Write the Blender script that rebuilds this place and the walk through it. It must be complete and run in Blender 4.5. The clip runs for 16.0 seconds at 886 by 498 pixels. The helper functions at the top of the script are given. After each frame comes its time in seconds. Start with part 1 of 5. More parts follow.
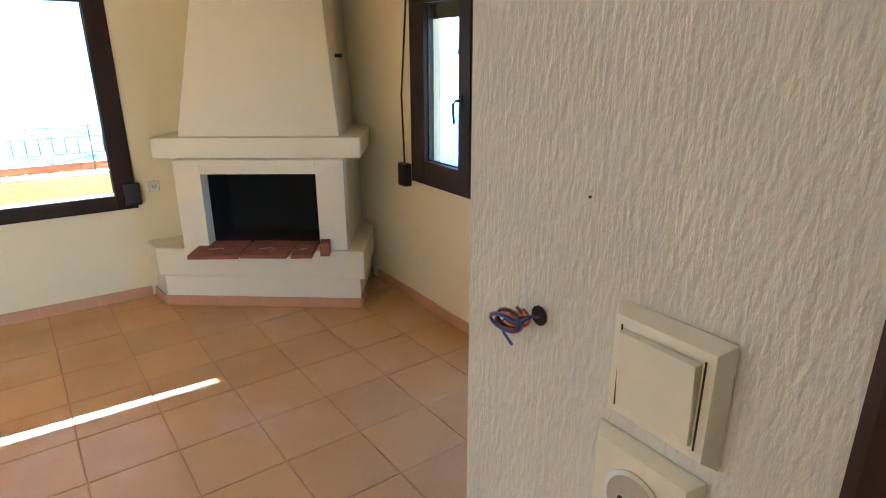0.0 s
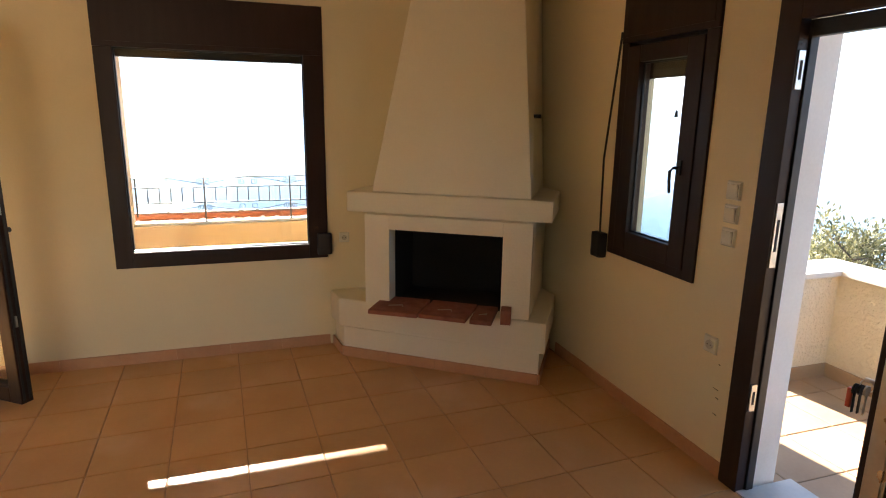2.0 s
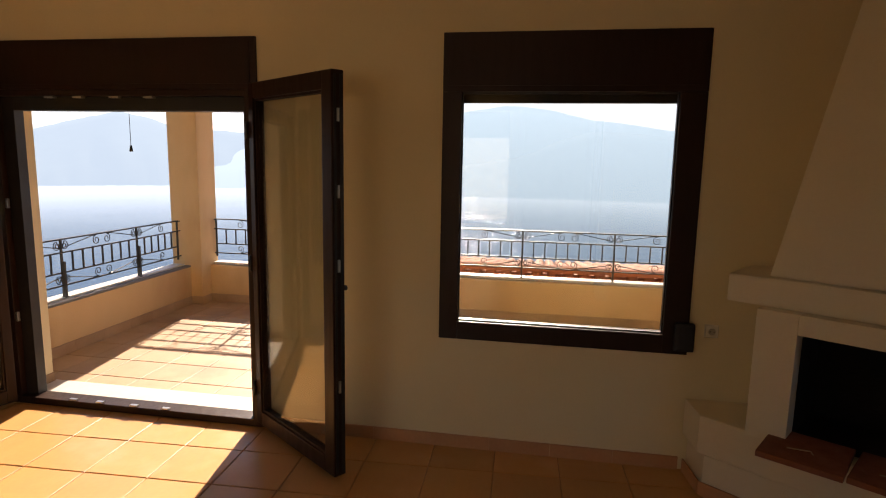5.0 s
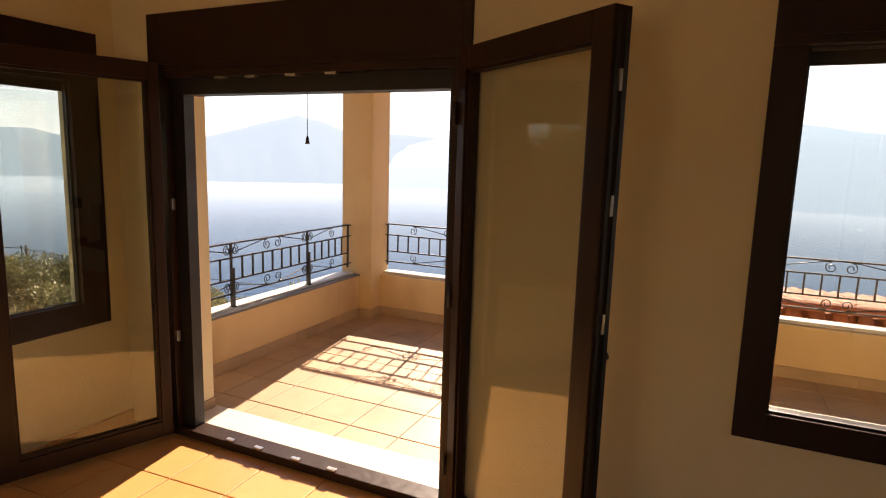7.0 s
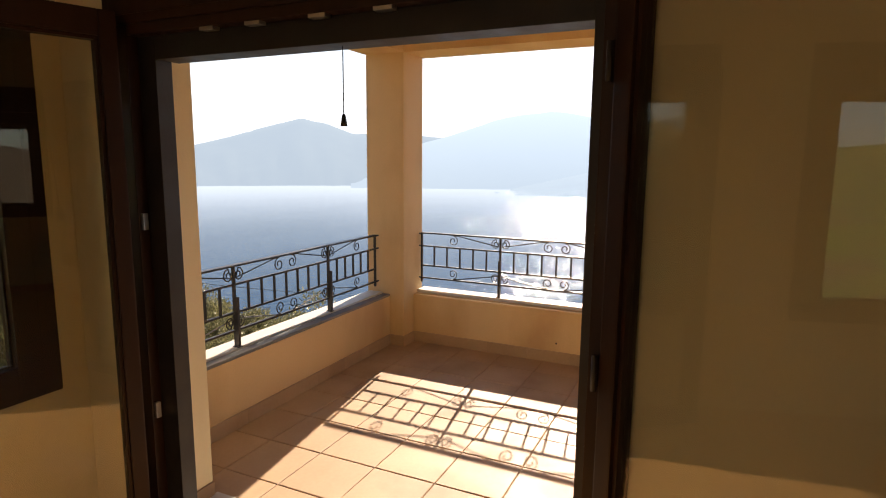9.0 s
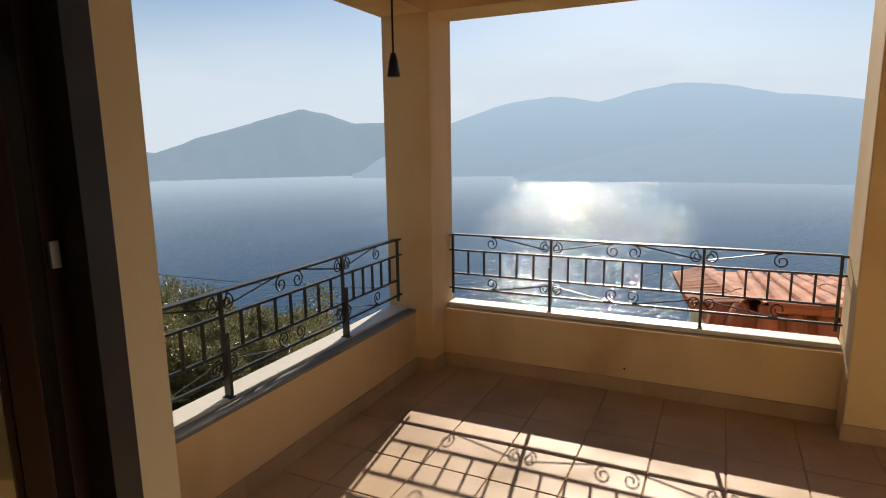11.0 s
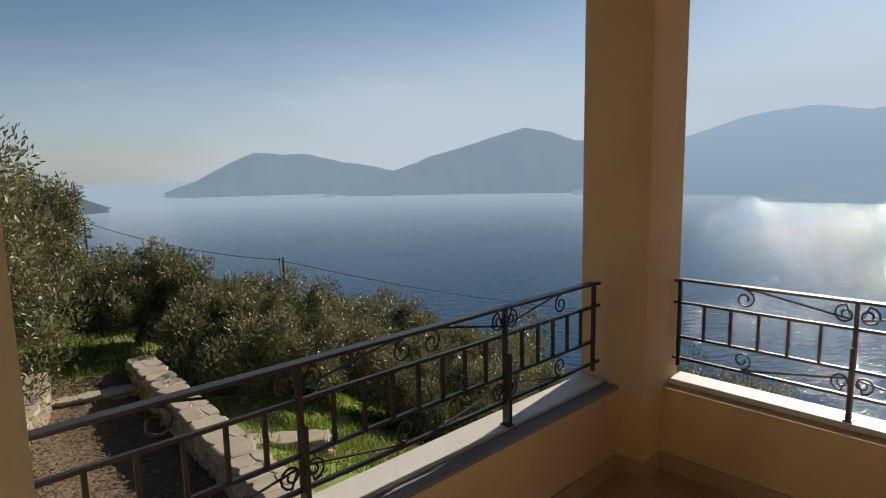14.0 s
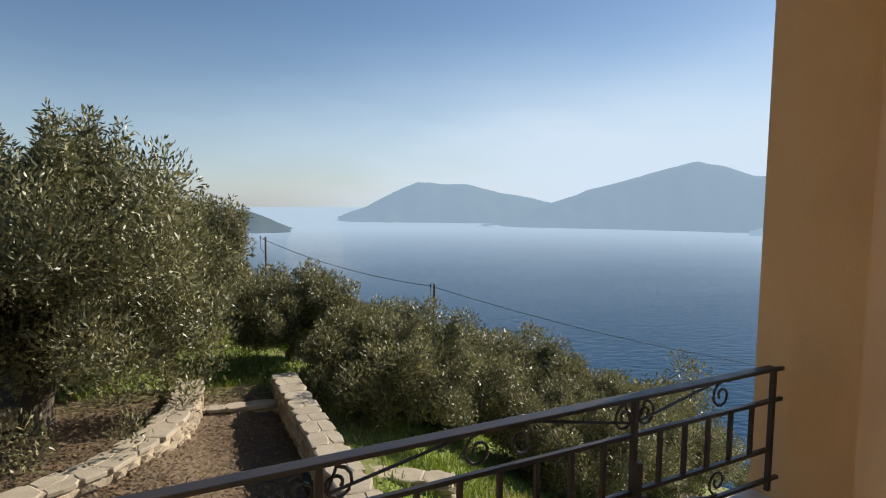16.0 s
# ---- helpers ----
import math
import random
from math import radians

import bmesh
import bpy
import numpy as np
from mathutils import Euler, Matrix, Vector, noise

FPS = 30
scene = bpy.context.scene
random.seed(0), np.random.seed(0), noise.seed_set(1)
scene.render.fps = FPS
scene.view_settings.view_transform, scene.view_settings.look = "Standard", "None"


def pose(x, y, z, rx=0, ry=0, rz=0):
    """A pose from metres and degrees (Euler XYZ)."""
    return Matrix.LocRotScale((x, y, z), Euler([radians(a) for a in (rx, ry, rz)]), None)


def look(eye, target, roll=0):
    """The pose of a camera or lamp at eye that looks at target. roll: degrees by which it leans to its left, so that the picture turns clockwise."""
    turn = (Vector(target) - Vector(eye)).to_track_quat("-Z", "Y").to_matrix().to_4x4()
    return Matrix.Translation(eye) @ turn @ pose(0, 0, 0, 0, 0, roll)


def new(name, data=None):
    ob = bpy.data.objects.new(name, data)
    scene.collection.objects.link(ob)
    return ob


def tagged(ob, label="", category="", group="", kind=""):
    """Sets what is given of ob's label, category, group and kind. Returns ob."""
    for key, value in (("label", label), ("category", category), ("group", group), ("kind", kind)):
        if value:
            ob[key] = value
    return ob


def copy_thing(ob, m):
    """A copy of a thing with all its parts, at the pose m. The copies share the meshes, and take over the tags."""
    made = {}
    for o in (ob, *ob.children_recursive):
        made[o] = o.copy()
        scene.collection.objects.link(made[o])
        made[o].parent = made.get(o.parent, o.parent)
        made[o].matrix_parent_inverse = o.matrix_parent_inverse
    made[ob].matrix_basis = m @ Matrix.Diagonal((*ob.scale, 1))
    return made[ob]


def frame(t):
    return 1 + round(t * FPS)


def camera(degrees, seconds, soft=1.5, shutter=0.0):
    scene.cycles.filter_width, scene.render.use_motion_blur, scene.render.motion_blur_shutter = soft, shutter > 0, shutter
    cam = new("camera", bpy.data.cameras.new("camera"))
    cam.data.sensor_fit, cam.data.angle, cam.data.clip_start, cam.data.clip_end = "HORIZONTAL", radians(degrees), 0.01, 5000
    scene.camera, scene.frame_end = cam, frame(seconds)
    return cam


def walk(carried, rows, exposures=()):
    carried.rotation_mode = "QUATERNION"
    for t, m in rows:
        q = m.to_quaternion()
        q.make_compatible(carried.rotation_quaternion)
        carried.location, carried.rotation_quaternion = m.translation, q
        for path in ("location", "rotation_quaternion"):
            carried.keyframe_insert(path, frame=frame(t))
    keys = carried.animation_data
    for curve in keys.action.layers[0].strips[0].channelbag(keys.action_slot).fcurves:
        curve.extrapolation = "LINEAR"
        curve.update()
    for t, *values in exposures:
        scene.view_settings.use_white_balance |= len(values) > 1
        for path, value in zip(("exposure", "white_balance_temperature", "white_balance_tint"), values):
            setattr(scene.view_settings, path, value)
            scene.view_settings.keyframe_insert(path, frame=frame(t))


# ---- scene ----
cam = camera(74.2, 16.0, soft=1.1)
PATH = [
    (0, (0.476, 0.977, 1.615), (-1.098, 2.034, 0.98), -0.1),
    (0.5, (0.449, 0.985, 1.624), (-1.265, 1.829, 1.034), 0.4),
    (1, (0.4, 0.976, 1.622), (-1.362, 1.724, 1.053), 1.2),
    (1.5, (0.274, 0.93, 1.607), (-1.532, 1.626, 1.091), 1.2),
    (2, (0.146, 0.923, 1.592), (-1.705, 1.538, 1.15), 0.9),
    (2.5, (0.039, 0.856, 1.581), (-1.856, 1.353, 1.178), 1.3),
    (2.7, (-0.001, 0.869, 1.58), (-1.925, 1.266, 1.205), 1.1),
    (3, (-0.158, 0.922, 1.571), (-2.108, 1.185, 1.213), 1.2),
    (3.5, (-0.345, 0.905, 1.588), (-2.316, 0.98, 1.256), 1.1),
    (4, (-0.473, 0.885, 1.592), (-2.443, 0.781, 1.264), 1.0),
    (4.5, (-0.579, 0.805, 1.589), (-2.539, 0.565, 1.277), 1.2),
    (5, (-0.738, 0.66, 1.603), (-2.686, 0.322, 1.304), 1.1),
    (5.2, (-0.814, 0.598, 1.591), (-2.756, 0.218, 1.297), 1.2),
    (7.3, (-1.692, -0.117, 1.558), (-3.481, -0.96, 1.261), 1.4),
    (7.5, (-1.736, -0.172, 1.536), (-3.526, -1.019, 1.251), 1.1),
    (8, (-1.968, -0.338, 1.521), (-3.754, -1.194, 1.245), 0.8),
    (8.5, (-2.189, -0.505, 1.527), (-3.962, -1.385, 1.238), 0.6),
    (9, (-2.381, -0.739, 1.525), (-4.172, -1.576, 1.22), 0.5),
    (9.2, (-2.439, -0.836, 1.536), (-4.237, -1.647, 1.204), 0.1),
    (11.5, (-3.19, -1.374, 1.496), (-4.962, -2.234, 1.151), -1.1),
    (12, (-3.308, -1.439, 1.481), (-5.047, -2.367, 1.145), -0.9),
    (12.5, (-3.555, -1.478, 1.47), (-5.197, -2.573, 1.148), -0.9),
    (13, (-3.726, -1.519, 1.459), (-5.294, -2.718, 1.138), -1.3),
    (13.5, (-3.865, -1.618, 1.44), (-5.348, -2.923, 1.13), -1.4),
    (14, (-4.073, -1.777, 1.452), (-5.434, -3.215, 1.176), -1.1),
    (14.5, (-4.195, -1.878, 1.444), (-5.438, -3.428, 1.216), -0.8),
    (15, (-4.373, -1.95, 1.438), (-5.463, -3.615, 1.242), -0.5),
    (15.5, (-4.56, -2.028, 1.45), (-5.57, -3.745, 1.27), 0.1),
    (16, (-4.541, -2.087, 1.452), (-5.489, -3.84, 1.283), 0.6),
]
EXPOSURE = [(0, 4.35, 4800, 0), (0.5, 3.5, 5350, 6), (1, 3.48, 6000, 10), (2, 3.15, 6500, 13), (2.5, 2.75, 6900, 15), (3, 2.3, 7300, 17), (4, 1.75, 7900, 22), (5, 1.62, 7700, 22), (7.5, 1.75, 8300, 24),
            (9, 1.35, 7800, 19), (11.5, 0.42, 6900, 11), (12.5, 0.32, 6800, 10), (13.5, 0.18, 6700, 10), (14.5, 0.1, 6650, 10), (15.2, 0.35, 6550, 10), (16, 0.55, 6550, 10)]
walk(cam, [(t, look(eye, target, roll)) for t, eye, target, roll in PATH], EXPOSURE)

# ---- light ----
SUN_EL, SUN_AZ = 27.6, 8.5      # height of the sun, and its swing south of west
world = bpy.data.worlds.new("sky")
scene.world = world
world.use_nodes = True
wn, wl = world.node_tree.nodes, world.node_tree.links
sky = wn.new("ShaderNodeTexSky")
sky.sky_type, sky.sun_disc = "NISHITA", False
sky.sun_elevation = radians(SUN_EL)
sky.sun_rotation = radians(270 - SUN_AZ)
sky.air_density, sky.dust_density, sky.ozone_density, sky.altitude = 1.0, 0.35, 4.0, 50
wn["Background"].inputs[1].default_value = 0.066
# thin sea haze whitens the sky towards the horizon
wc, ws, wr, wz, wm, wf = [wn.new("ShaderNode" + k) for k in ("TexCoord", "SeparateXYZ", "MapRange", "TexNoise", "Mix", "Math")]
wp = wn.new("ShaderNodeMapping")
wp.inputs["Scale"].default_value = (2.0, 2.0, 9)
wl.new(wc.outputs["Generated"], ws.inputs[0])
wl.new(wc.outputs["Generated"], wp.inputs[0])
wl.new(wp.outputs[0], wz.inputs["Vector"])
wz.inputs["Scale"].default_value, wz.inputs["Detail"].default_value = 1.2, 4
wr.interpolation_type = "SMOOTHSTEP"
wr.inputs[1].default_value, wr.inputs[2].default_value, wr.inputs[3].default_value, wr.inputs[4].default_value = -0.02, 0.30, 2.2, 0.0
wl.new(ws.outputs[2], wr.inputs[0])
wf.operation, wf.use_clamp = "MULTIPLY", True
wl.new(wr.outputs[0], wf.inputs[0])
wl.new(wz.outputs[0], wf.inputs[1])
wm.data_type = "RGBA"
wm.inputs[7].default_value = (6.8, 8.1, 9.6, 1)
wd, wg, wk = wn.new("ShaderNodeVectorMath"), wn.new("ShaderNodeMapRange"), wn.new("ShaderNodeMath")
wd.operation = "DOT_PRODUCT"
wd.inputs[1].default_value = (-math.cos(radians(SUN_AZ)), -math.sin(radians(SUN_AZ)), 0)
wl.new(wc.outputs["Generated"], wd.inputs[0])
wg.inputs[1].default_value, wg.inputs[2].default_value, wg.inputs[3].default_value, wg.inputs[4].default_value = 0.1, 1.0, 0.26, 1.2
wl.new(wd.outputs["Value"], wg.inputs[0])
wk.operation, wk.use_clamp = "MULTIPLY", True
wl.new(wf.outputs[0], wk.inputs[0])
wl.new(wg.outputs[0], wk.inputs[1])
wl.new(wk.outputs[0], wm.inputs[0])
wl.new(sky.outputs[0], wm.inputs[6])
wl.new(wm.outputs[2], wn["Background"].inputs[0])

sun = new("sun", bpy.data.lights.new("sun", "SUN"))
sun.data.energy, sun.data.angle, sun.data.color = 5.0, radians(0.5), (1.0, 0.93, 0.82)
_a, _e = radians(SUN_AZ), radians(SUN_EL)
SUN_DIR = Vector((-math.cos(_a) * math.cos(_e), -math.sin(_a) * math.cos(_e), math.sin(_e)))
sun.matrix_world = look(SUN_DIR * 50, (0, 0, 0))
# added fill lamp behind the camera, outside an east window made up for it
fill_lamp = new("window_daylight", bpy.data.lights.new("window_daylight", "AREA"))
fill_lamp.data.shape, fill_lamp.data.size, fill_lamp.data.size_y = "RECTANGLE", 2.8, 1.85
fill_lamp.data.energy, fill_lamp.data.color = 8, (1.0, 0.86, 0.68)
fill_lamp.matrix_world = look((3.62, -1.3, 1.48), (0.0, -1.3, 1.2))


# ---- materials ----
def nodes_of(name):
    m = bpy.data.materials.new(name)
    m.use_nodes = True
    n, l = m.node_tree.nodes, m.node_tree.links
    return m, n, l, n["Principled BSDF"]


def surface(name, base, other=None, rough=0.6, metal=0.0, scale=6.0, fine=60.0, bump=0.15, depth=0.004,
            stretch=(1, 1, 1), vary=0.0, spread=0.5, spec=0.5, hue_by="object", stain=None, stain_scale=1.5, stain_at=0.6):
    """Two scales of noise mix two colours; a fine noise gives the relief; 'vary' shifts each piece's brightness."""
    m, n, l, b = nodes_of(name)
    other = other or tuple(c * 0.82 for c in base)
    co = n.new("ShaderNodeTexCoord")
    mp = n.new("ShaderNodeMapping")
    mp.inputs["Scale"].default_value = stretch
    if hue_by == "object":
        geo = n.new("ShaderNodeNewGeometry")
        l.new(geo.outputs["Position"], mp.inputs[0])
    else:
        l.new(co.outputs["Object"], mp.inputs[0])
    big = n.new("ShaderNodeTexNoise")
    big.inputs["Scale"].default_value, big.inputs["Detail"].default_value = scale, 6
    sm = n.new("ShaderNodeTexNoise")
    sm.inputs["Scale"].default_value, sm.inputs["Detail"].default_value = fine, 4
    for t in (big, sm):
        l.new(mp.outputs[0], t.inputs["Vector"])
    add = n.new("ShaderNodeMath")
    add.operation = "MULTIPLY_ADD"
    add.inputs[1].default_value = 0.45
    l.new(sm.outputs[0], add.inputs[0])
    l.new(big.outputs[0], add.inputs[2])
    rng = n.new("ShaderNodeMapRange")
    rng.inputs[1].default_value, rng.inputs[2].default_value = 0.72 - spread / 2, 0.72 + spread / 2
    l.new(add.outputs[0], rng.inputs[0])
    mix = n.new("ShaderNodeMix")
    mix.data_type = "RGBA"
    mix.inputs[6].default_value, mix.inputs[7].default_value = (*base, 1), (*other, 1)
    l.new(rng.outputs[0], mix.inputs[0])
    out = mix.outputs[2]
    if stain:
        st = n.new("ShaderNodeTexNoise")
        st.inputs["Scale"].default_value, st.inputs["Detail"].default_value = stain_scale, 8
        l.new(mp.outputs[0], st.inputs["Vector"])
        sr = n.new("ShaderNodeMapRange")
        sr.inputs[1].default_value, sr.inputs[2].default_value, sr.inputs[4].default_value = stain_at, stain_at + 0.16, 0.6
        l.new(st.outputs[0], sr.inputs[0])
        sx = n.new("ShaderNodeMix")
        sx.data_type = "RGBA"
        sx.inputs[7].default_value = (*stain, 1)
        l.new(sr.outputs[0], sx.inputs[0])
        l.new(out, sx.inputs[6])
        out = sx.outputs[2]
    if vary:
        oi = n.new("ShaderNodeObjectInfo")
        vr = n.new("ShaderNodeMapRange")
        vr.inputs[3].default_value, vr.inputs[4].default_value = 1 - vary, 1 + vary
        l.new(oi.outputs["Random"], vr.inputs[0])
        hs = n.new("ShaderNodeHueSaturation")
        l.new(vr.outputs[0], hs.inputs["Value"])
        l.new(out, hs.inputs["Color"])
        out = hs.outputs[0]
    l.new(out, b.inputs["Base Color"])
    b.inputs["Metallic"].default_value = metal
    b.inputs["Specular IOR Level"].default_value = spec
    rr = n.new("ShaderNodeMapRange")
    rr.inputs[1].default_value, rr.inputs[2].default_value = 0.3, 0.7
    rr.inputs[3].default_value, rr.inputs[4].default_value = max(0.02, rough - 0.08), min(1, rough + 0.08)
    l.new(big.outputs[0], rr.inputs[0])
    l.new(rr.outputs[0], b.inputs["Roughness"])
    if bump:
        bp = n.new("ShaderNodeBump")
        bp.inputs["Strength"].default_value, bp.inputs["Distance"].default_value = bump, depth
        l.new(sm.outputs[0], bp.inputs["Height"])
        l.new(bp.outputs[0], b.inputs["Normal"])
    return m


PLASTER = surface("cream_paint_plaster", (0.80, 0.69, 0.445), (0.74, 0.61, 0.37), 0.8, scale=1.6, fine=90, bump=0.25, depth=0.003, spread=0.9)
ROUGH_PLASTER = surface("rolled_white_plaster", (0.68, 0.66, 0.60), (0.58, 0.56, 0.50), 0.75, scale=3, fine=190, bump=0.65, depth=0.005,
                        stretch=(1, 1, 0.3), spread=0.8)
WHITE_PLASTER = surface("white_chimney_plaster", (0.83, 0.74, 0.56), (0.77, 0.67, 0.48), 0.8, scale=2.2, fine=70, bump=0.3, depth=0.004, spread=0.9)
OUT_PLASTER = surface("ochre_outdoor_render", (0.71, 0.51, 0.28), (0.59, 0.39, 0.19), 0.85, scale=1.3, fine=120, bump=0.3, depth=0.003,
                      stretch=(1, 1, 0.5), spread=0.9, stain=(0.42, 0.23, 0.095), stain_scale=1.2, stain_at=0.49)
STUCCO = surface("rough_cream_stucco", (0.78, 0.68, 0.50), (0.66, 0.56, 0.40), 0.9, scale=3, fine=38, bump=1.0, depth=0.02, spread=0.8)
CEIL = surface("ceiling_paint", (0.82, 0.78, 0.70), None, 0.85, scale=1.5, fine=80, bump=0.15, spread=1.0)
TERRA = surface("terracotta_floor_tile", (0.61, 0.34, 0.13), (0.53, 0.275, 0.095), 0.36, scale=3.5, fine=45, bump=0.08, depth=0.002,
                vary=0.06, spread=0.8, stain=(0.66, 0.41, 0.23), stain_scale=2.2, stain_at=0.55)
GROUT = surface("floor_grout", (0.48, 0.29, 0.15), (0.36, 0.20, 0.10), 0.9, scale=8, fine=120)
SKIRT = surface("terracotta_skirting_tile", (0.58, 0.30, 0.15), (0.50, 0.24, 0.11), 0.45, scale=4, fine=50, bump=0.08, vary=0.05)
BGROUT = surface("balcony_grout", (0.38, 0.25, 0.14), (0.31, 0.195, 0.105), 0.9, scale=8, fine=120)
BTILE = surface("beige_balcony_tile", (0.44, 0.295, 0.172), (0.34, 0.215, 0.118), 0.6, scale=2.6, fine=50, bump=0.1, depth=0.002,
                vary=0.06, spread=0.8, stain=(0.25, 0.145, 0.072), stain_scale=1.3, stain_at=0.53)
BROWN = surface("brown_foil_frame", (0.034, 0.016, 0.010), (0.022, 0.010, 0.006), 0.42, scale=5, fine=60, bump=0.08, depth=0.001,
                stretch=(6, 6, 0.7), spread=0.8, spec=0.25)
BLACKISH = surface("black_rubber_seal", (0.015, 0.013, 0.012), None, 0.5, scale=10, fine=80)
STEEL = surface("zinc_fittings", (0.62, 0.61, 0.58), None, 0.35, 1.0, scale=20, fine=150, bump=0.05)
IRON = surface("black_painted_iron", (0.016, 0.015, 0.016), (0.04, 0.03, 0.025), 0.4, scale=12, fine=120, bump=0.2, depth=0.001, spread=0.7)
MARBLE = surface("white_marble_sill", (0.66, 0.62, 0.54), (0.52, 0.49, 0.43), 0.5, scale=5, fine=40, bump=0.04, stretch=(1, 1, 1), spread=0.8,
                 stain=(0.52, 0.47, 0.38), stain_scale=3, stain_at=0.6)
GREYSILL = surface("grey_painted_coping", (0.21, 0.205, 0.20), (0.15, 0.145, 0.14), 0.85, scale=4, fine=80, stain=(0.55, 0.42, 0.12), stain_scale=2.0, stain_at=0.72)
SOOT = surface("sooty_firebrick", (0.006, 0.005, 0.004), (0.016, 0.012, 0.009), 0.95, scale=6, fine=60, bump=0.5, depth=0.006)
BRICK = surface("red_clay_brick", (0.28, 0.095, 0.05), (0.19, 0.06, 0.03), 0.85, scale=14, fine=120, bump=0.4, depth=0.003, vary=0.12,
                stain=(0.55, 0.45, 0.36), stain_scale=9, stain_at=0.66)
IVORY = surface("ivory_plastic", (0.78, 0.74, 0.62), (0.74, 0.70, 0.58), 0.25, scale=8, fine=80, bump=0.0)
DARK_HOLE = surface("dark_recess", (0.03, 0.025, 0.02), None, 0.9)
RED_WIRE = surface("red_cable", (0.62, 0.10, 0.04), None, 0.4)
BLUE_WIRE = surface("blue_cable", (0.03, 0.10, 0.45), None, 0.4)
BLACK_WIRE = surface("black_cable", (0.02, 0.02, 0.02), None, 0.4)
ROOFTILE = surface("clay_roof_tile", (0.42, 0.145, 0.065), (0.29, 0.09, 0.04), 0.85, scale=3, fine=40, bump=0.3, depth=0.004, vary=0.18, spread=0.9)
STONE = surface("field_stone", (0.44, 0.36, 0.25), (0.27, 0.21, 0.14), 0.9, scale=6, fine=45, bump=0.7, depth=0.015, vary=0.25, spread=0.8)
CAPSTONE = surface("pale_walling_slab", (0.47, 0.40, 0.30), (0.33, 0.27, 0.19), 0.9, scale=5, fine=40, bump=0.5, depth=0.01, vary=0.07, spread=0.8)
MORTAR = surface("lime_mortar", (0.44, 0.36, 0.26), (0.34, 0.27, 0.19), 0.95, scale=6, fine=60, bump=0.5, depth=0.01)
BARK = surface("olive_bark", (0.13, 0.10, 0.07), (0.06, 0.045, 0.03), 0.95, scale=5, fine=25, bump=1.0, depth=0.03, stretch=(1, 1, 0.3))
POLE = surface("weathered_pole", (0.10, 0.085, 0.07), None, 0.9, scale=6, fine=60, bump=0.3)
CREAM_BOARD = surface("white_gypsum_post", (0.80, 0.76, 0.68), (0.70, 0.66, 0.58), 0.7, scale=3, fine=80, bump=0.2)


def glass_mat():
    m, n, l, b = nodes_of("window_glass")
    out = n["Material Output"]
    tr = n.new("ShaderNodeBsdfTransparent")
    tr.inputs[0].default_value = (0.90, 0.92, 0.90, 1)
    gl = n.new("ShaderNodeBsdfGlossy")
    gl.inputs["Roughness"].default_value = 0.01
    lw = n.new("ShaderNodeLayerWeight")
    pw = n.new("ShaderNodeMath")
    pw.operation = "POWER"
    pw.inputs[1].default_value = 4.5
    l.new(lw.outputs["Facing"], pw.inputs[0])
    fr = n.new("ShaderNodeMath")
    fr.operation = "MULTIPLY_ADD"
    fr.inputs[1].default_value, fr.inputs[2].default_value = 0.88, 0.07
    l.new(pw.outputs[0], fr.inputs[0])
    mx = n.new("ShaderNodeMixShader")
    l.new(fr.outputs[0], mx.inputs[0])
    l.new(tr.outputs[0], mx.inputs[1])
    l.new(gl.outputs[0], mx.inputs[2])
    l.new(mx.outputs[0], out.inputs[0])
    return m


GLASS = glass_mat()


def leaf_mat(name, top, under, rough=0.45):
    m, n, l, b = nodes_of(name)
    geo = n.new("ShaderNodeNewGeometry")
    nz = n.new("ShaderNodeTexNoise")
    nz.inputs["Scale"].default_value = 1.3
    l.new(geo.outputs["Position"], nz.inputs["Vector"])
    sq = n.new("ShaderNodeMath")
    sq.operation = "POWER"
    sq.inputs[1].default_value = 2.2
    l.new(geo.outputs["Random Per Island"], sq.inputs[0])
    ad = n.new("ShaderNodeMath")
    ad.operation = "MULTIPLY_ADD"
    ad.inputs[1].default_value, ad.inputs[2].default_value = 0.75, -0.06
    l.new(sq.outputs[0], ad.inputs[0])
    ad2 = n.new("ShaderNodeMath")
    ad2.operation = "MULTIPLY_ADD"
    ad2.inputs[1].default_value = 0.45
    l.new(nz.outputs[0], ad2.inputs[0])
    l.new(ad.outputs[0], ad2.inputs[2])
    mx = n.new("ShaderNodeMix")
    mx.data_type = "RGBA"
    mx.inputs[6].default_value, mx.inputs[7].default_value = (*top, 1), (*under, 1)
    l.new(ad2.outputs[0], mx.inputs[0])
    l.new(mx.outputs[2], b.inputs["Base Color"])
    b.inputs["Roughness"].default_value = rough
    tl = n.new("ShaderNodeBsdfTranslucent")
    l.new(mx.outputs[2], tl.inputs[0])
    ms = n.new("ShaderNodeMixShader")
    ms.inputs[0].default_value = 0.25
    l.new(b.outputs[0], ms.inputs[1])
    l.new(tl.outputs[0], ms.inputs[2])
    l.new(ms.outputs[0], n["Material Output"].inputs[0])
    return m


OLIVE = leaf_mat("olive_leaves", (0.040, 0.046, 0.015), (0.42, 0.385, 0.185))
GRASS = leaf_mat("grass_blades", (0.10, 0.16, 0.02), (0.34, 0.38, 0.04), 0.6)
SHRUB = leaf_mat("dark_shrub_leaves", (0.03, 0.05, 0.02), (0.08, 0.10, 0.04))


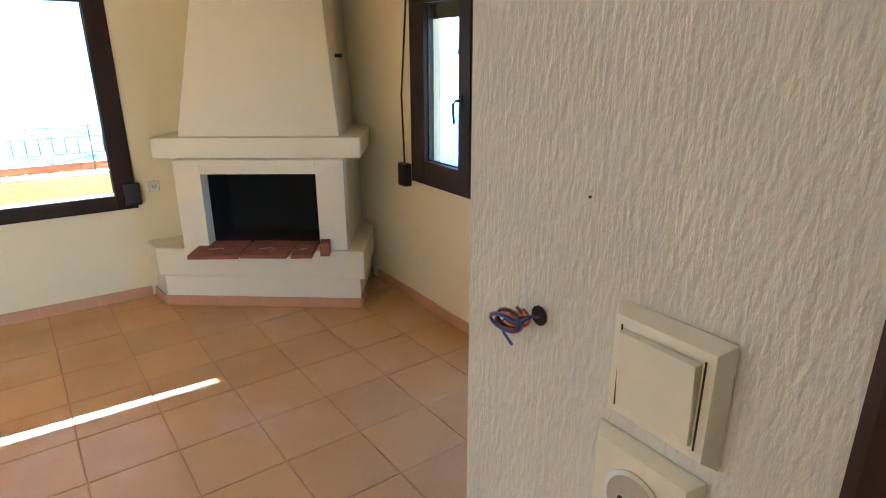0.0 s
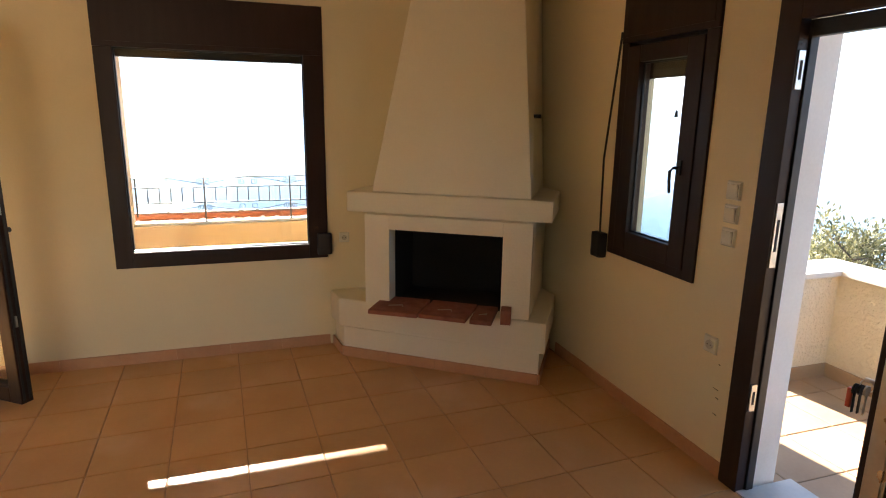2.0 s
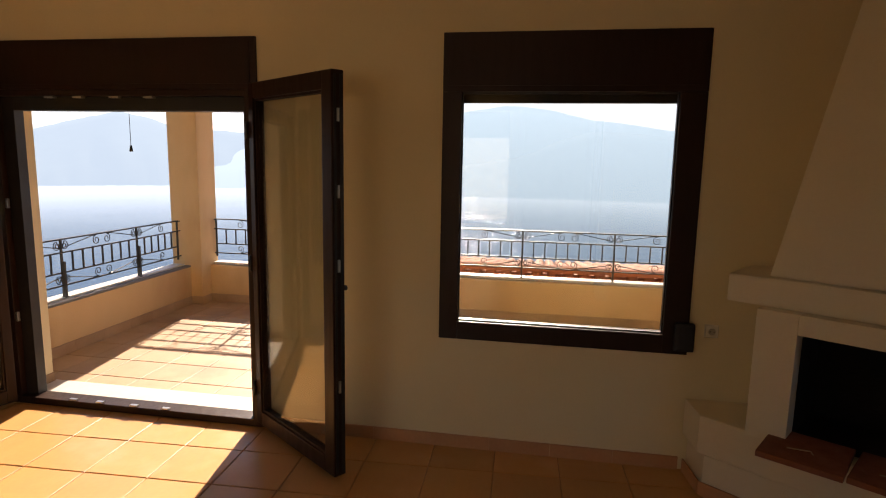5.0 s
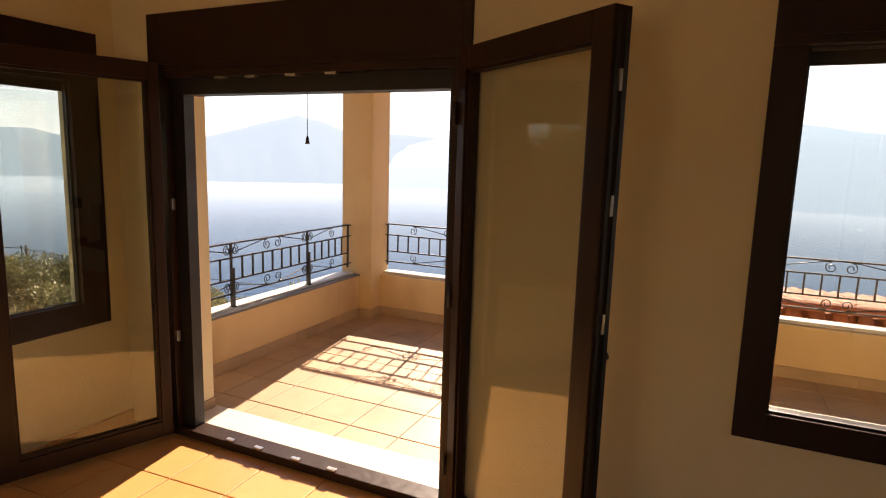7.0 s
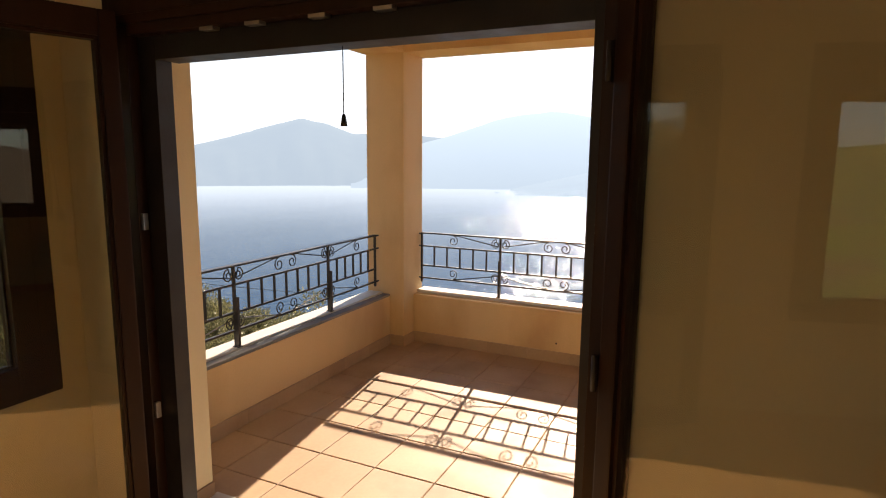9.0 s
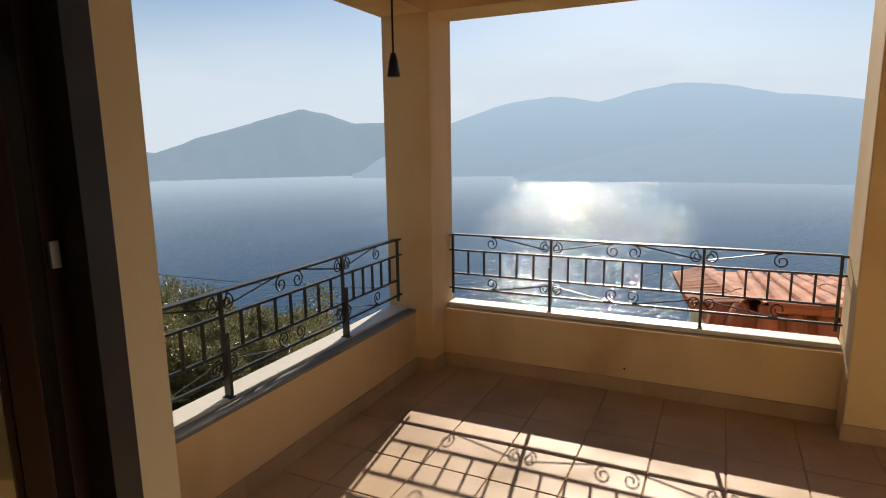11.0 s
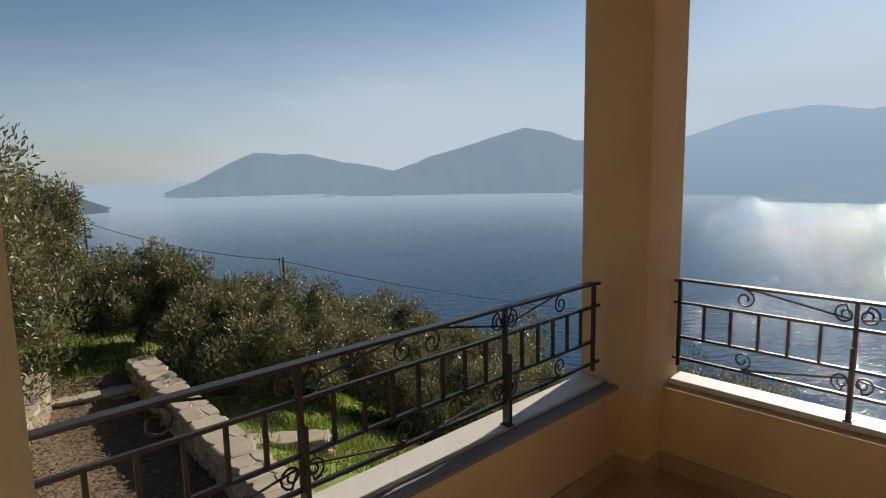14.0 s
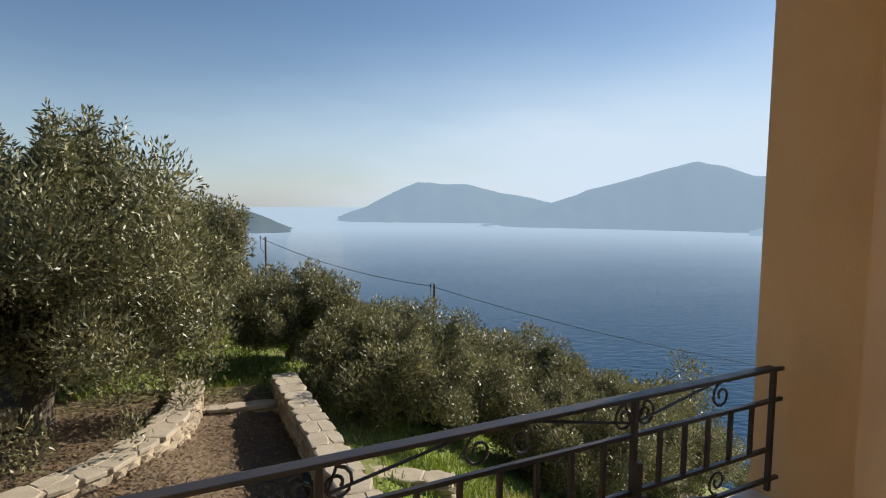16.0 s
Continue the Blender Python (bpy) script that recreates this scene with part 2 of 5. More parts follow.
def ground_mat():
    m, n, l, b = nodes_of("grassy_olive_grove_soil")
    geo = n.new("ShaderNodeNewGeometry")
    big = n.new("ShaderNodeTexNoise")
    big.inputs["Scale"].default_value, big.inputs["Detail"].default_value = 0.35, 8
    fine = n.new("ShaderNodeTexNoise")
    fine.inputs["Scale"].default_value, fine.inputs["Detail"].default_value = 9, 6
    for t in (big, fine):
        l.new(geo.outputs["Position"], t.inputs["Vector"])
    soil = n.new("ShaderNodeMix")
    soil.data_type = "RGBA"
    soil.inputs[6].default_value, soil.inputs[7].default_value = (0.07, 0.046, 0.028, 1), (0.21, 0.145, 0.085, 1)
    l.new(fine.outputs[0], soil.inputs[0])
    green = n.new("ShaderNodeMix")
    green.data_type = "RGBA"
    green.inputs[6].default_value, green.inputs[7].default_value = (0.08, 0.12, 0.02, 1), (0.22, 0.27, 0.045, 1)
    l.new(fine.outputs[0], green.inputs[0])
    r = n.new("ShaderNodeMapRange")
    r.inputs[1].default_value, r.inputs[2].default_value = 0.40, 0.52
    l.new(big.outputs[0], r.inputs[0])
    # the trodden yard and the olive bed near the house are bare
    sp = n.new("ShaderNodeSeparateXYZ")
    l.new(geo.outputs["Position"], sp.inputs[0])
    edge = []
    for axis, a, c in ((1, -11.4, -12.6), (0, -6.9, -7.4)):
        e = n.new("ShaderNodeMapRange")
        e.inputs[1].default_value, e.inputs[2].default_value = a, c
        l.new(sp.outputs[axis], e.inputs[0])
        edge.append(e)
    mxm = n.new("ShaderNodeMath")
    mxm.operation = "MAXIMUM"
    l.new(edge[0].outputs[0], mxm.inputs[0])
    l.new(edge[1].outputs[0], mxm.inputs[1])
    mul = n.new("ShaderNodeMath")
    mul.operation = "MULTIPLY"
    l.new(mxm.outputs[0], mul.inputs[0])
    l.new(r.outputs[0], mul.inputs[1])
    mx = n.new("ShaderNodeMix")
    mx.data_type = "RGBA"
    l.new(mul.outputs[0], mx.inputs[0])
    l.new(soil.outputs[2], mx.inputs[6])
    l.new(green.outputs[2], mx.inputs[7])
    l.new(mx.outputs[2], b.inputs["Base Color"])
    b.inputs["Roughness"].default_value = 0.95
    bp = n.new("ShaderNodeBump")
    bp.inputs["Strength"].default_value, bp.inputs["Distance"].default_value = 0.8, 0.05
    l.new(fine.outputs[0], bp.inputs["Height"])
    l.new(bp.outputs[0], b.inputs["Normal"])
    return m


GROUND = ground_mat()


def sea_mat():
    m, n, l, b = nodes_of("rippled_sea")
    geo = n.new("ShaderNodeNewGeometry")
    b.inputs["Base Color"].default_value = (0.018, 0.06, 0.125, 1)
    b.inputs["Specular IOR Level"].default_value = 0.11
    b.inputs["Roughness"].default_value = 0.12
    b.inputs["IOR"].default_value = 1.33
    hs = []
    for sc, de, st, turn in ((0.32, 6, (1, 2.8, 1), 60), (0.012, 5, (1, 2.5, 1), 70)):
        mp = n.new("ShaderNodeMapping")
        mp.vector_type = "TEXTURE"
        mp.inputs["Scale"].default_value, mp.inputs["Rotation"].default_value = st, (0, 0, radians(turn))
        l.new(geo.outputs["Position"], mp.inputs[0])
        t = n.new("ShaderNodeTexNoise")
        t.inputs["Scale"].default_value, t.inputs["Detail"].default_value = sc, de
        l.new(mp.outputs[0], t.inputs["Vector"])
        hs.append(t)
    bp = n.new("ShaderNodeBump")
    bp.inputs["Strength"].default_value, bp.inputs["Distance"].default_value = 0.7, 2.4
    l.new(hs[0].outputs[0], bp.inputs["Height"])
    l.new(bp.outputs[0], b.inputs["Normal"])
    r = n.new("ShaderNodeMapRange")
    r.inputs[1].default_value, r.inputs[2].default_value, r.inputs[3].default_value, r.inputs[4].default_value = 0.35, 0.65, 0.03, 0.09
    l.new(hs[1].outputs[0], r.inputs[0])
    l.new(r.outputs[0], b.inputs["Roughness"])
    # aerial haze painted on the far water: pale blue emission grows with distance
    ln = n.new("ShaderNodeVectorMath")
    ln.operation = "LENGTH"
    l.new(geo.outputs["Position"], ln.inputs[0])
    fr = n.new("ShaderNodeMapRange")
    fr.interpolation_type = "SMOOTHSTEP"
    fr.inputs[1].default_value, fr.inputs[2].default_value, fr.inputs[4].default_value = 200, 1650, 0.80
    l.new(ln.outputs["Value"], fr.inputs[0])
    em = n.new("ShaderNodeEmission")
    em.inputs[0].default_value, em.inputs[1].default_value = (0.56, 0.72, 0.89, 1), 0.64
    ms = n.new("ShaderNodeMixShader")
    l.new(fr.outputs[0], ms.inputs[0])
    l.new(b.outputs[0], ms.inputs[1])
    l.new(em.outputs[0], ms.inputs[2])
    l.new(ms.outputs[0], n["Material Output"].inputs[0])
    return m


# colour and strength of the haze glow painted on the hills
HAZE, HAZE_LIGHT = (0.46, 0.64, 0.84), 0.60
SEA = sea_mat()


def hill_mat(name, base, haze_low, haze_high, height, light=1.0):
    """Distant scrub land with aerial haze painted in as blue emission, mixed by height."""
    m, n, l, b = nodes_of(name)
    geo = n.new("ShaderNodeNewGeometry")
    nz = n.new("ShaderNodeTexNoise")
    nz.inputs["Scale"].default_value, nz.inputs["Detail"].default_value = 0.02, 8
    l.new(geo.outputs["Position"], nz.inputs["Vector"])
    mx = n.new("ShaderNodeMix")
    mx.data_type = "RGBA"
    mx.inputs[6].default_value, mx.inputs[7].default_value = (*base, 1), (*[c * 1.8 for c in base], 1)
    l.new(nz.outputs[0], mx.inputs[0])
    l.new(mx.outputs[2], b.inputs["Base Color"])
    b.inputs["Roughness"].default_value = 1
    b.inputs["Specular IOR Level"].default_value = 0
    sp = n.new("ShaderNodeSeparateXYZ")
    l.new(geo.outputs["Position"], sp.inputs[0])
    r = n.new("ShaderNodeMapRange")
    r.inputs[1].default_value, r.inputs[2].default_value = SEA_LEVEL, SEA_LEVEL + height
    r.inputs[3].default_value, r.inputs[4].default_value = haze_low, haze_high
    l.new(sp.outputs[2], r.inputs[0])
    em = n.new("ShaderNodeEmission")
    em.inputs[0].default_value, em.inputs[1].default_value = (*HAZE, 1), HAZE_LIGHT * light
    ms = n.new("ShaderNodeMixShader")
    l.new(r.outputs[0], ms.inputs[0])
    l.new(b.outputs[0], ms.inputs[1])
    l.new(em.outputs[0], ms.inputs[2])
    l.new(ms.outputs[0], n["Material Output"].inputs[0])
    return m


SEA_LEVEL = -75.0
# haze glow mixed in at shore and ridge; the sunward range glows brightest
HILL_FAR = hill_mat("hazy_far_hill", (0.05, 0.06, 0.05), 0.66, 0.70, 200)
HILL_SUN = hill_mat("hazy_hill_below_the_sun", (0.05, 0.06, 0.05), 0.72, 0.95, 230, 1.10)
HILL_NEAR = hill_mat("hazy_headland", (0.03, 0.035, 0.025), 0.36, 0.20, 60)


# ---- mesh helpers ----
def link(name, bm, material, smooth=False):
    me = bpy.data.meshes.new(name)
    bm.to_mesh(me)
    bm.free()
    me.materials.append(material)
    if smooth:
        for p in me.polygons:
            p.use_smooth = True
    return new(name, me)


def part(name, bm, material, parent, label="", smooth=False):
    ob = link(name, bm, material, smooth)
    ob.parent = parent
    if label:
        ob["label"] = label
    return ob


def thing(name, label, category, at=None, group="", kind=""):
    ob = new(name)
    ob.empty_display_size = 0.1
    if at is not None:
        ob.matrix_basis = at
    return tagged(ob, label, category, group, kind)


def add_box(bm, lo, hi, bevel=0.0, m=None):
    x0, y0, z0 = lo
    x1, y1, z1 = hi
    vs = [bm.verts.new(p) for p in ((x0, y0, z0), (x1, y0, z0), (x1, y1, z0), (x0, y1, z0), (x0, y0, z1), (x1, y0, z1), (x1, y1, z1), (x0, y1, z1))]
    fs = [bm.faces.new([vs[i] for i in f]) for f in ((0, 3, 2, 1), (4, 5, 6, 7), (0, 1, 5, 4), (1, 2, 6, 5), (2, 3, 7, 6), (3, 0, 4, 7))]
    if bevel:
        es = {e for f in fs for e in f.edges}
        bmesh.ops.bevel(bm, geom=list(es), offset=bevel, segments=2, affect="EDGES", profile=0.7)
    if m is not None:
        for v in vs:
            if v.is_valid:
                v.co = m @ v.co
    return bm


def box(lo, hi, bevel=0.0):
    return add_box(bmesh.new(), lo, hi, bevel)


def prism(poly, z0, z1, bevel=0.0):
    bm = bmesh.new()
    a = [bm.verts.new((x, y, z0)) for x, y in poly]
    b = [bm.verts.new((x, y, z1)) for x, y in poly]
    n = len(poly)
    bm.faces.new(a[::-1])
    bm.faces.new(b)
    for i in range(n):
        bm.faces.new((a[i], a[(i + 1) % n], b[(i + 1) % n], b[i]))
    bmesh.ops.recalc_face_normals(bm, faces=bm.faces)
    if bevel:
        bmesh.ops.bevel(bm, geom=bm.edges[:], offset=bevel, segments=2, affect="EDGES", profile=0.7)
    return bm


def loft(lower, upper, bevel=0.0):
    bm = bmesh.new()
    a = [bm.verts.new(p) for p in lower]
    b = [bm.verts.new(p) for p in upper]
    n = len(a)
    bm.faces.new(a[::-1])
    bm.faces.new(b)
    for i in range(n):
        bm.faces.new((a[i], a[(i + 1) % n], b[(i + 1) % n], b[i]))
    bmesh.ops.recalc_face_normals(bm, faces=bm.faces)
    if bevel:
        bmesh.ops.bevel(bm, geom=bm.edges[:], offset=bevel, segments=2, affect="EDGES", profile=0.7)
    return bm


def add_tube(bm, pts, r, seg=6, r2=None):
    """A tube along points; r2 lets it taper."""
    pts = [Vector(p) for p in pts]
    rings = []
    for i, p in enumerate(pts):
        d = (pts[min(i + 1, len(pts) - 1)] - pts[max(i - 1, 0)]).normalized()
        u = d.cross(Vector((0.31, 0.17, 0.93)))
        if u.length < 0.05:
            u = d.cross(Vector((1, 0, 0)))
        u.normalize()
        v = d.cross(u)
        k = r if r2 is None else r + (r2 - r) * i / (len(pts) - 1)
        rings.append([bm.verts.new(p + (u * math.cos(2 * math.pi * j / seg) + v * math.sin(2 * math.pi * j / seg)) * k) for j in range(seg)])
    for a, b in zip(rings, rings[1:]):
        for j in range(seg):
            bm.faces.new((a[j], a[(j + 1) % seg], b[(j + 1) % seg], b[j]))
    bm.faces.new(rings[0][::-1])
    bm.faces.new(rings[-1])
    return bm


def tube(pts, r, seg=6, r2=None):
    return add_tube(bmesh.new(), pts, r, seg, r2)


def wall(name, us, zs, holes, v0, v1, axis, material, label="", zbase=None):
    """A wall with thickness from v0 to v1, as a grid of cells us x zs with holes (u0, u1, z0, z1) right through it."""
    us = sorted(set(us) | {h[0] for h in holes} | {h[1] for h in holes})
    zs = sorted(set(zs) | {h[2] for h in holes} | {h[3] for h in holes})
    nu, nz = len(us) - 1, len(zs) - 1

    def solid(i, k):
        if not (0 <= i < nu and 0 <= k < nz):
            return False
        u, z = (us[i] + us[i + 1]) / 2, (zs[k] + zs[k + 1]) / 2
        return not any(h[0] < u < h[1] and h[2] < z < h[3] for h in holes)

    bm = bmesh.new()
    cache = {}

    def vert(i, k, s):
        if (i, k, s) not in cache:
            w = (v0, v1)[s]
            cache[i, k, s] = bm.verts.new((us[i], w, zs[k]) if axis == "x" else (w, us[i], zs[k]))
        return cache[i, k, s]

    for i in range(nu):
        for k in range(nz):
            if not solid(i, k):
                continue
            for s in (0, 1):
                bm.faces.new([vert(i, k, s), vert(i + 1, k, s), vert(i + 1, k + 1, s), vert(i, k + 1, s)])
            for di, dk, a, b in ((-1, 0, (i, k), (i, k + 1)), (1, 0, (i + 1, k), (i + 1, k + 1)), (0, -1, (i, k), (i + 1, k)), (0, 1, (i, k + 1), (i + 1, k + 1))):
                if not solid(i + di, k + dk):
                    bm.faces.new([vert(*a, 0), vert(*b, 0), vert(*b, 1), vert(*a, 1)])
    bmesh.ops.recalc_face_normals(bm, faces=bm.faces)
    return tagged(link(name, bm, material), label, "wall", kind="structure")


# ---- plan ----
W, WO = -3.83, -4.18          # west wall, inner and outer face
N, NO = 2.89, 3.10            # north wall
S, SO = -3.00, -3.32          # south wall
E = 3.4
TOP = 2.75                    # ceiling
BF = -0.02                    # balcony floor
FD = (-2.725, -0.93, 2.25)     # french door opening: y from, to, head
BW = (0.11, 1.41, 0.635, 2.25)  # large window opening
NW = (-2.71, -2.01, 0.84, 2.25)  # small north window
ED = (-1.705, -0.53, 2.06)     # entrance door
SA = (-3.72, -3.02, 0.63, 2.15)
SB = (-2.55, -1.85, 0.63, 2.15)
# unseen east opening, made up for the fill lamp
EW = (-2.8, 0.2, 0.5, 2.45)
PY = 1.30                     # partition's south face

wall("wall_west", (SO, NO), (-3.0, 0, TOP), [(FD[0], FD[1], -0.06, FD[2]), BW], W, WO, "y", PLASTER, "cream painted plaster wall with a french door and a window")
wall("wall_north", (W, E), (-3.0, TOP), [NW, (ED[0], ED[1], -0.06, ED[2])], N, NO, "x", PLASTER, "cream painted plaster wall with the entrance door")
wall("wall_south", (W, E), (-3.0, TOP), [SA, SB], S, SO, "x", PLASTER, "cream painted plaster wall with narrow windows")
wall("wall_east", (SO, NO), (-3.0, TOP), [EW], E, E + 0.3, "y", PLASTER, "cream painted plaster wall behind the room")
wall("partition_wall", (0.042, E), (0.0, TOP), [(0.45, 1.35, -0.01, 2.1)], PY, PY + 0.12, "x", ROUGH_PLASTER, "rough rolled white plaster partition wall")
# added out of view to keep the fill lamp off the partition
wall("corridor_wall", (0.95, E), (0.0, TOP), [], 0.15, 0.27, "x", PLASTER, "cream painted plaster wall of the corridor")
slab = link("ceiling", box((WO + 0.002, SO + 0.002, TOP), (E + 0.3, NO - 0.002, TOP + 0.25)), CEIL)
tagged(slab, "plain white painted ceiling", "ceiling", kind="structure")


# ---- land, sea and hills ----
def step(a, b, x):
    t = min(1.0, max(0.0, (x - a) / (b - a)))
    return t * t * (3 - 2 * t)


def land(x, y):
    """Height of the hillside, which falls westwards to the sea."""
    d = max(0.0, -x - 7.6)
    z = -2.35 - 0.42 * d - 0.00005 * d * d
    z -= 0.16 * max(0.0, -14.0 - y) * step(-4, -13, x)
    z += 0.10 * max(0.0, x - 4.0) + 0.02 * min(0.0, y + 20) * step(0, -60, y + 20)
    bed = step(-5.6, -4.6, x) * step(-7.0, -8.6, y)
    z += 0.75 * bed
    z += 0.40 * step(-6.9, -6.5, x) * step(-12.6, -11.9, y) * (1 - bed)
    lawn = step(-11.0, -12.5, y) * step(-12, -8, x)
    z += 0.35 * lawn * (1 - bed)
    z += 0.10 * noise.noise((x * 0.35, y * 0.35, 0.3)) + 0.6 * noise.noise((x * 0.03, y * 0.03, 4.0)) * step(10, 50, math.hypot(x, y))
    return max(z, SEA_LEVEL - 6)


def spread(n, lo, hi, mid, k):
    """Grid lines that crowd round mid."""
    ts = np.linspace(-1, 1, n)
    return [mid + (hi - mid) * abs(t) ** k if t > 0 else mid - (mid - lo) * abs(t) ** k for t in ts]


bm = bmesh.new()
gx, gy = spread(150, -420, 300, -6, 2.6), spread(150, -900, 500, -10, 2.8)
gv = [[bm.verts.new((x, y, land(x, y))) for x in gx] for y in gy]
for j in range(len(gy) - 1):
    for i in range(len(gx) - 1):
        bm.faces.new((gv[j][i], gv[j][i + 1], gv[j + 1][i + 1], gv[j + 1][i]))
tagged(link("ground", bm, GROUND, True), "hillside of grass, leaf litter and dry soil falling to the sea", "ground", kind="structure")

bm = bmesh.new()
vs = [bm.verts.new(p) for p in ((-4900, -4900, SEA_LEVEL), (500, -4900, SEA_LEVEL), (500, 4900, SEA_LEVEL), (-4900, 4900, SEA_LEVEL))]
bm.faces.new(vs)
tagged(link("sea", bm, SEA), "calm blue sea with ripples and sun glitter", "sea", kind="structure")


def hill(name, label, material, dist, ridge, deep=500):
    """A range at dist metres: ridge is (azimuth, elevation) from the balcony, in degrees."""
    bm = bmesh.new()
    eye = Vector((-4.0, -2.0, 1.5))
    ridge = sorted(ridge)
    az = np.linspace(ridge[0][0], ridge[-1][0], 90)
    el = np.interp(az, [p[0] for p in ridge], [p[1] for p in ridge])
    rows = []
    for a, e in zip(az, el):
        a_ = radians(a)
        c, s = math.cos(a_), math.sin(a_)
        back = dist + deep
        top = eye.z + back * math.tan(radians(e + 0.10 * noise.noise((a * 0.6, 0, 0)) + 0.04 * noise.noise((a * 2.5, 3, 0))))
        top = max(top, SEA_LEVEL - 1)
        col = []
        for k in range(9):
            f = k / 8
            d = dist + deep * f + 25 * noise.noise((a * 0.8, f * 3, 1)) * (1 - f)
            z = SEA_LEVEL - 2 + (top - SEA_LEVEL + 2) * f ** 0.85 + 14 * noise.noise((a * 0.5, f * 4, 2)) * f * (1 - f) * 4
            col.append(bm.verts.new((eye.x + c * d, eye.y + s * d, z)))
        col.append(bm.verts.new((eye.x + c * (dist + deep * 1.6), eye.y + s * (dist + deep * 1.6), SEA_LEVEL - 5)))
        rows.append(col)
    for a, b in zip(rows, rows[1:]):
        for k in range(9):
            bm.faces.new((a[k], b[k], b[k + 1], a[k + 1]))
    bmesh.ops.recalc_face_normals(bm, faces=bm.faces)
    return tagged(link(name, bm, material, True), label, "hills", kind="structure")


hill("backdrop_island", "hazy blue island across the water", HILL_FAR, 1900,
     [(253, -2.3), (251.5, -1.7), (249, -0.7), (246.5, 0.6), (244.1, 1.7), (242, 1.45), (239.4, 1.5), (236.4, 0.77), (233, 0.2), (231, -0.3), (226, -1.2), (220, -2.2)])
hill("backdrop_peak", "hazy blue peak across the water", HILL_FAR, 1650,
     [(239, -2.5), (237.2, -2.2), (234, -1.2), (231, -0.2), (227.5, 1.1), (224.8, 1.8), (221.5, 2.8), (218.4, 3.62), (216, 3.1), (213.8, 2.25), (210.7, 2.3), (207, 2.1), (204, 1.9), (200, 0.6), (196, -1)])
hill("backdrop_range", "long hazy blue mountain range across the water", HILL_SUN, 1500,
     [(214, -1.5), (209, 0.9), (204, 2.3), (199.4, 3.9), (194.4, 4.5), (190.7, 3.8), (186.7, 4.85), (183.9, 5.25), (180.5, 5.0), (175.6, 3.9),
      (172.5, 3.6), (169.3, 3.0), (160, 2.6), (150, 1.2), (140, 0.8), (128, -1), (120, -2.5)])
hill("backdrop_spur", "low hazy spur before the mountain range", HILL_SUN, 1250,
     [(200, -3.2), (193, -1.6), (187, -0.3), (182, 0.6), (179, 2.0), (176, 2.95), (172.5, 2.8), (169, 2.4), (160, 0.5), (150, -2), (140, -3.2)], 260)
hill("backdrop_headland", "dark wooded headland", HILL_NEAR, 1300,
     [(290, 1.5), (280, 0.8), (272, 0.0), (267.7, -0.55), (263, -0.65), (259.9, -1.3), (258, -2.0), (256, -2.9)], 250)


# ---- floors ----
tagged(link("floor", box((W, S, -0.25), (E, N, -0.006)), GROUT), "terracotta ceramic tile floor with dark joints", "floor", kind="structure")
tagged(link("balcony_floor", box((-6.95, -3.35, -0.28), (WO, 2.46, BF - 0.006)), BGROUT), "beige ceramic tile balcony floor", "floor", kind="structure")
tagged(link("porch_floor", box((-2.66, NO, -0.28), (3.7, 4.64, BF - 0.006)), BGROUT), "pale tiled porch floor outside the entrance", "floor", kind="structure")


def tile_mesh(name, w, material, th=0.012):
    me = bpy.data.meshes.new(name)
    b = bmesh.new()
    h = w / 2
    add_box(b, (-h, -h, -th), (h, h, 0))
    b.verts.ensure_lookup_table()
    top = [v for v in b.verts if v.co.z > -1e-6]
    rim = [b.verts.new((v.co.x * (1 - 0.004 / h), v.co.y * (1 - 0.004 / h), 0)) for v in top]
    for v in top:
        v.co.z -= 0.0025
    f = [f for f in b.faces if all(v in top for v in f.verts)]
    order = [v for v in f[0].verts]
    bmesh.ops.delete(b, geom=f, context="FACES_ONLY")
    rr = [rim[top.index(v)] for v in order]
    b.faces.new(rr)
    for i in range(4):
        b.faces.new((order[i], order[(i + 1) % 4], rr[(i + 1) % 4], rr[i]))
    bmesh.ops.recalc_face_normals(b, faces=b.faces)
    b.to_mesh(me)
    b.free()
    me.materials.append(material)
    return me


def lay_tiles(parent, me, pitch, x_line, y_line, x0, x1, y0, y1, z, turn=0.0, cut=lambda x, y: False):
    """Whole tiles on a turned grid; those at the rim tuck under the walls."""
    m = pose(x_line, y_line, 0, 0, 0, turn)
    n = int(max(x1 - x0, y1 - y0) / pitch) + 6
    for i in range(-n, n):
        for j in range(-n, n):
            p = m @ Vector(((i + 0.5) * pitch, (j + 0.5) * pitch, 0))
            if x0 - pitch * 0.45 < p.x < x1 + pitch * 0.45 and y0 - pitch * 0.45 < p.y < y1 + pitch * 0.45 and not cut(p.x, p.y):
                t = new("tile", me)
                t.parent = parent
                t.matrix_basis = pose(p.x, p.y, z + random.uniform(-0.0006, 0.0004), random.uniform(-0.08, 0.08), random.uniform(-0.08, 0.08), turn)


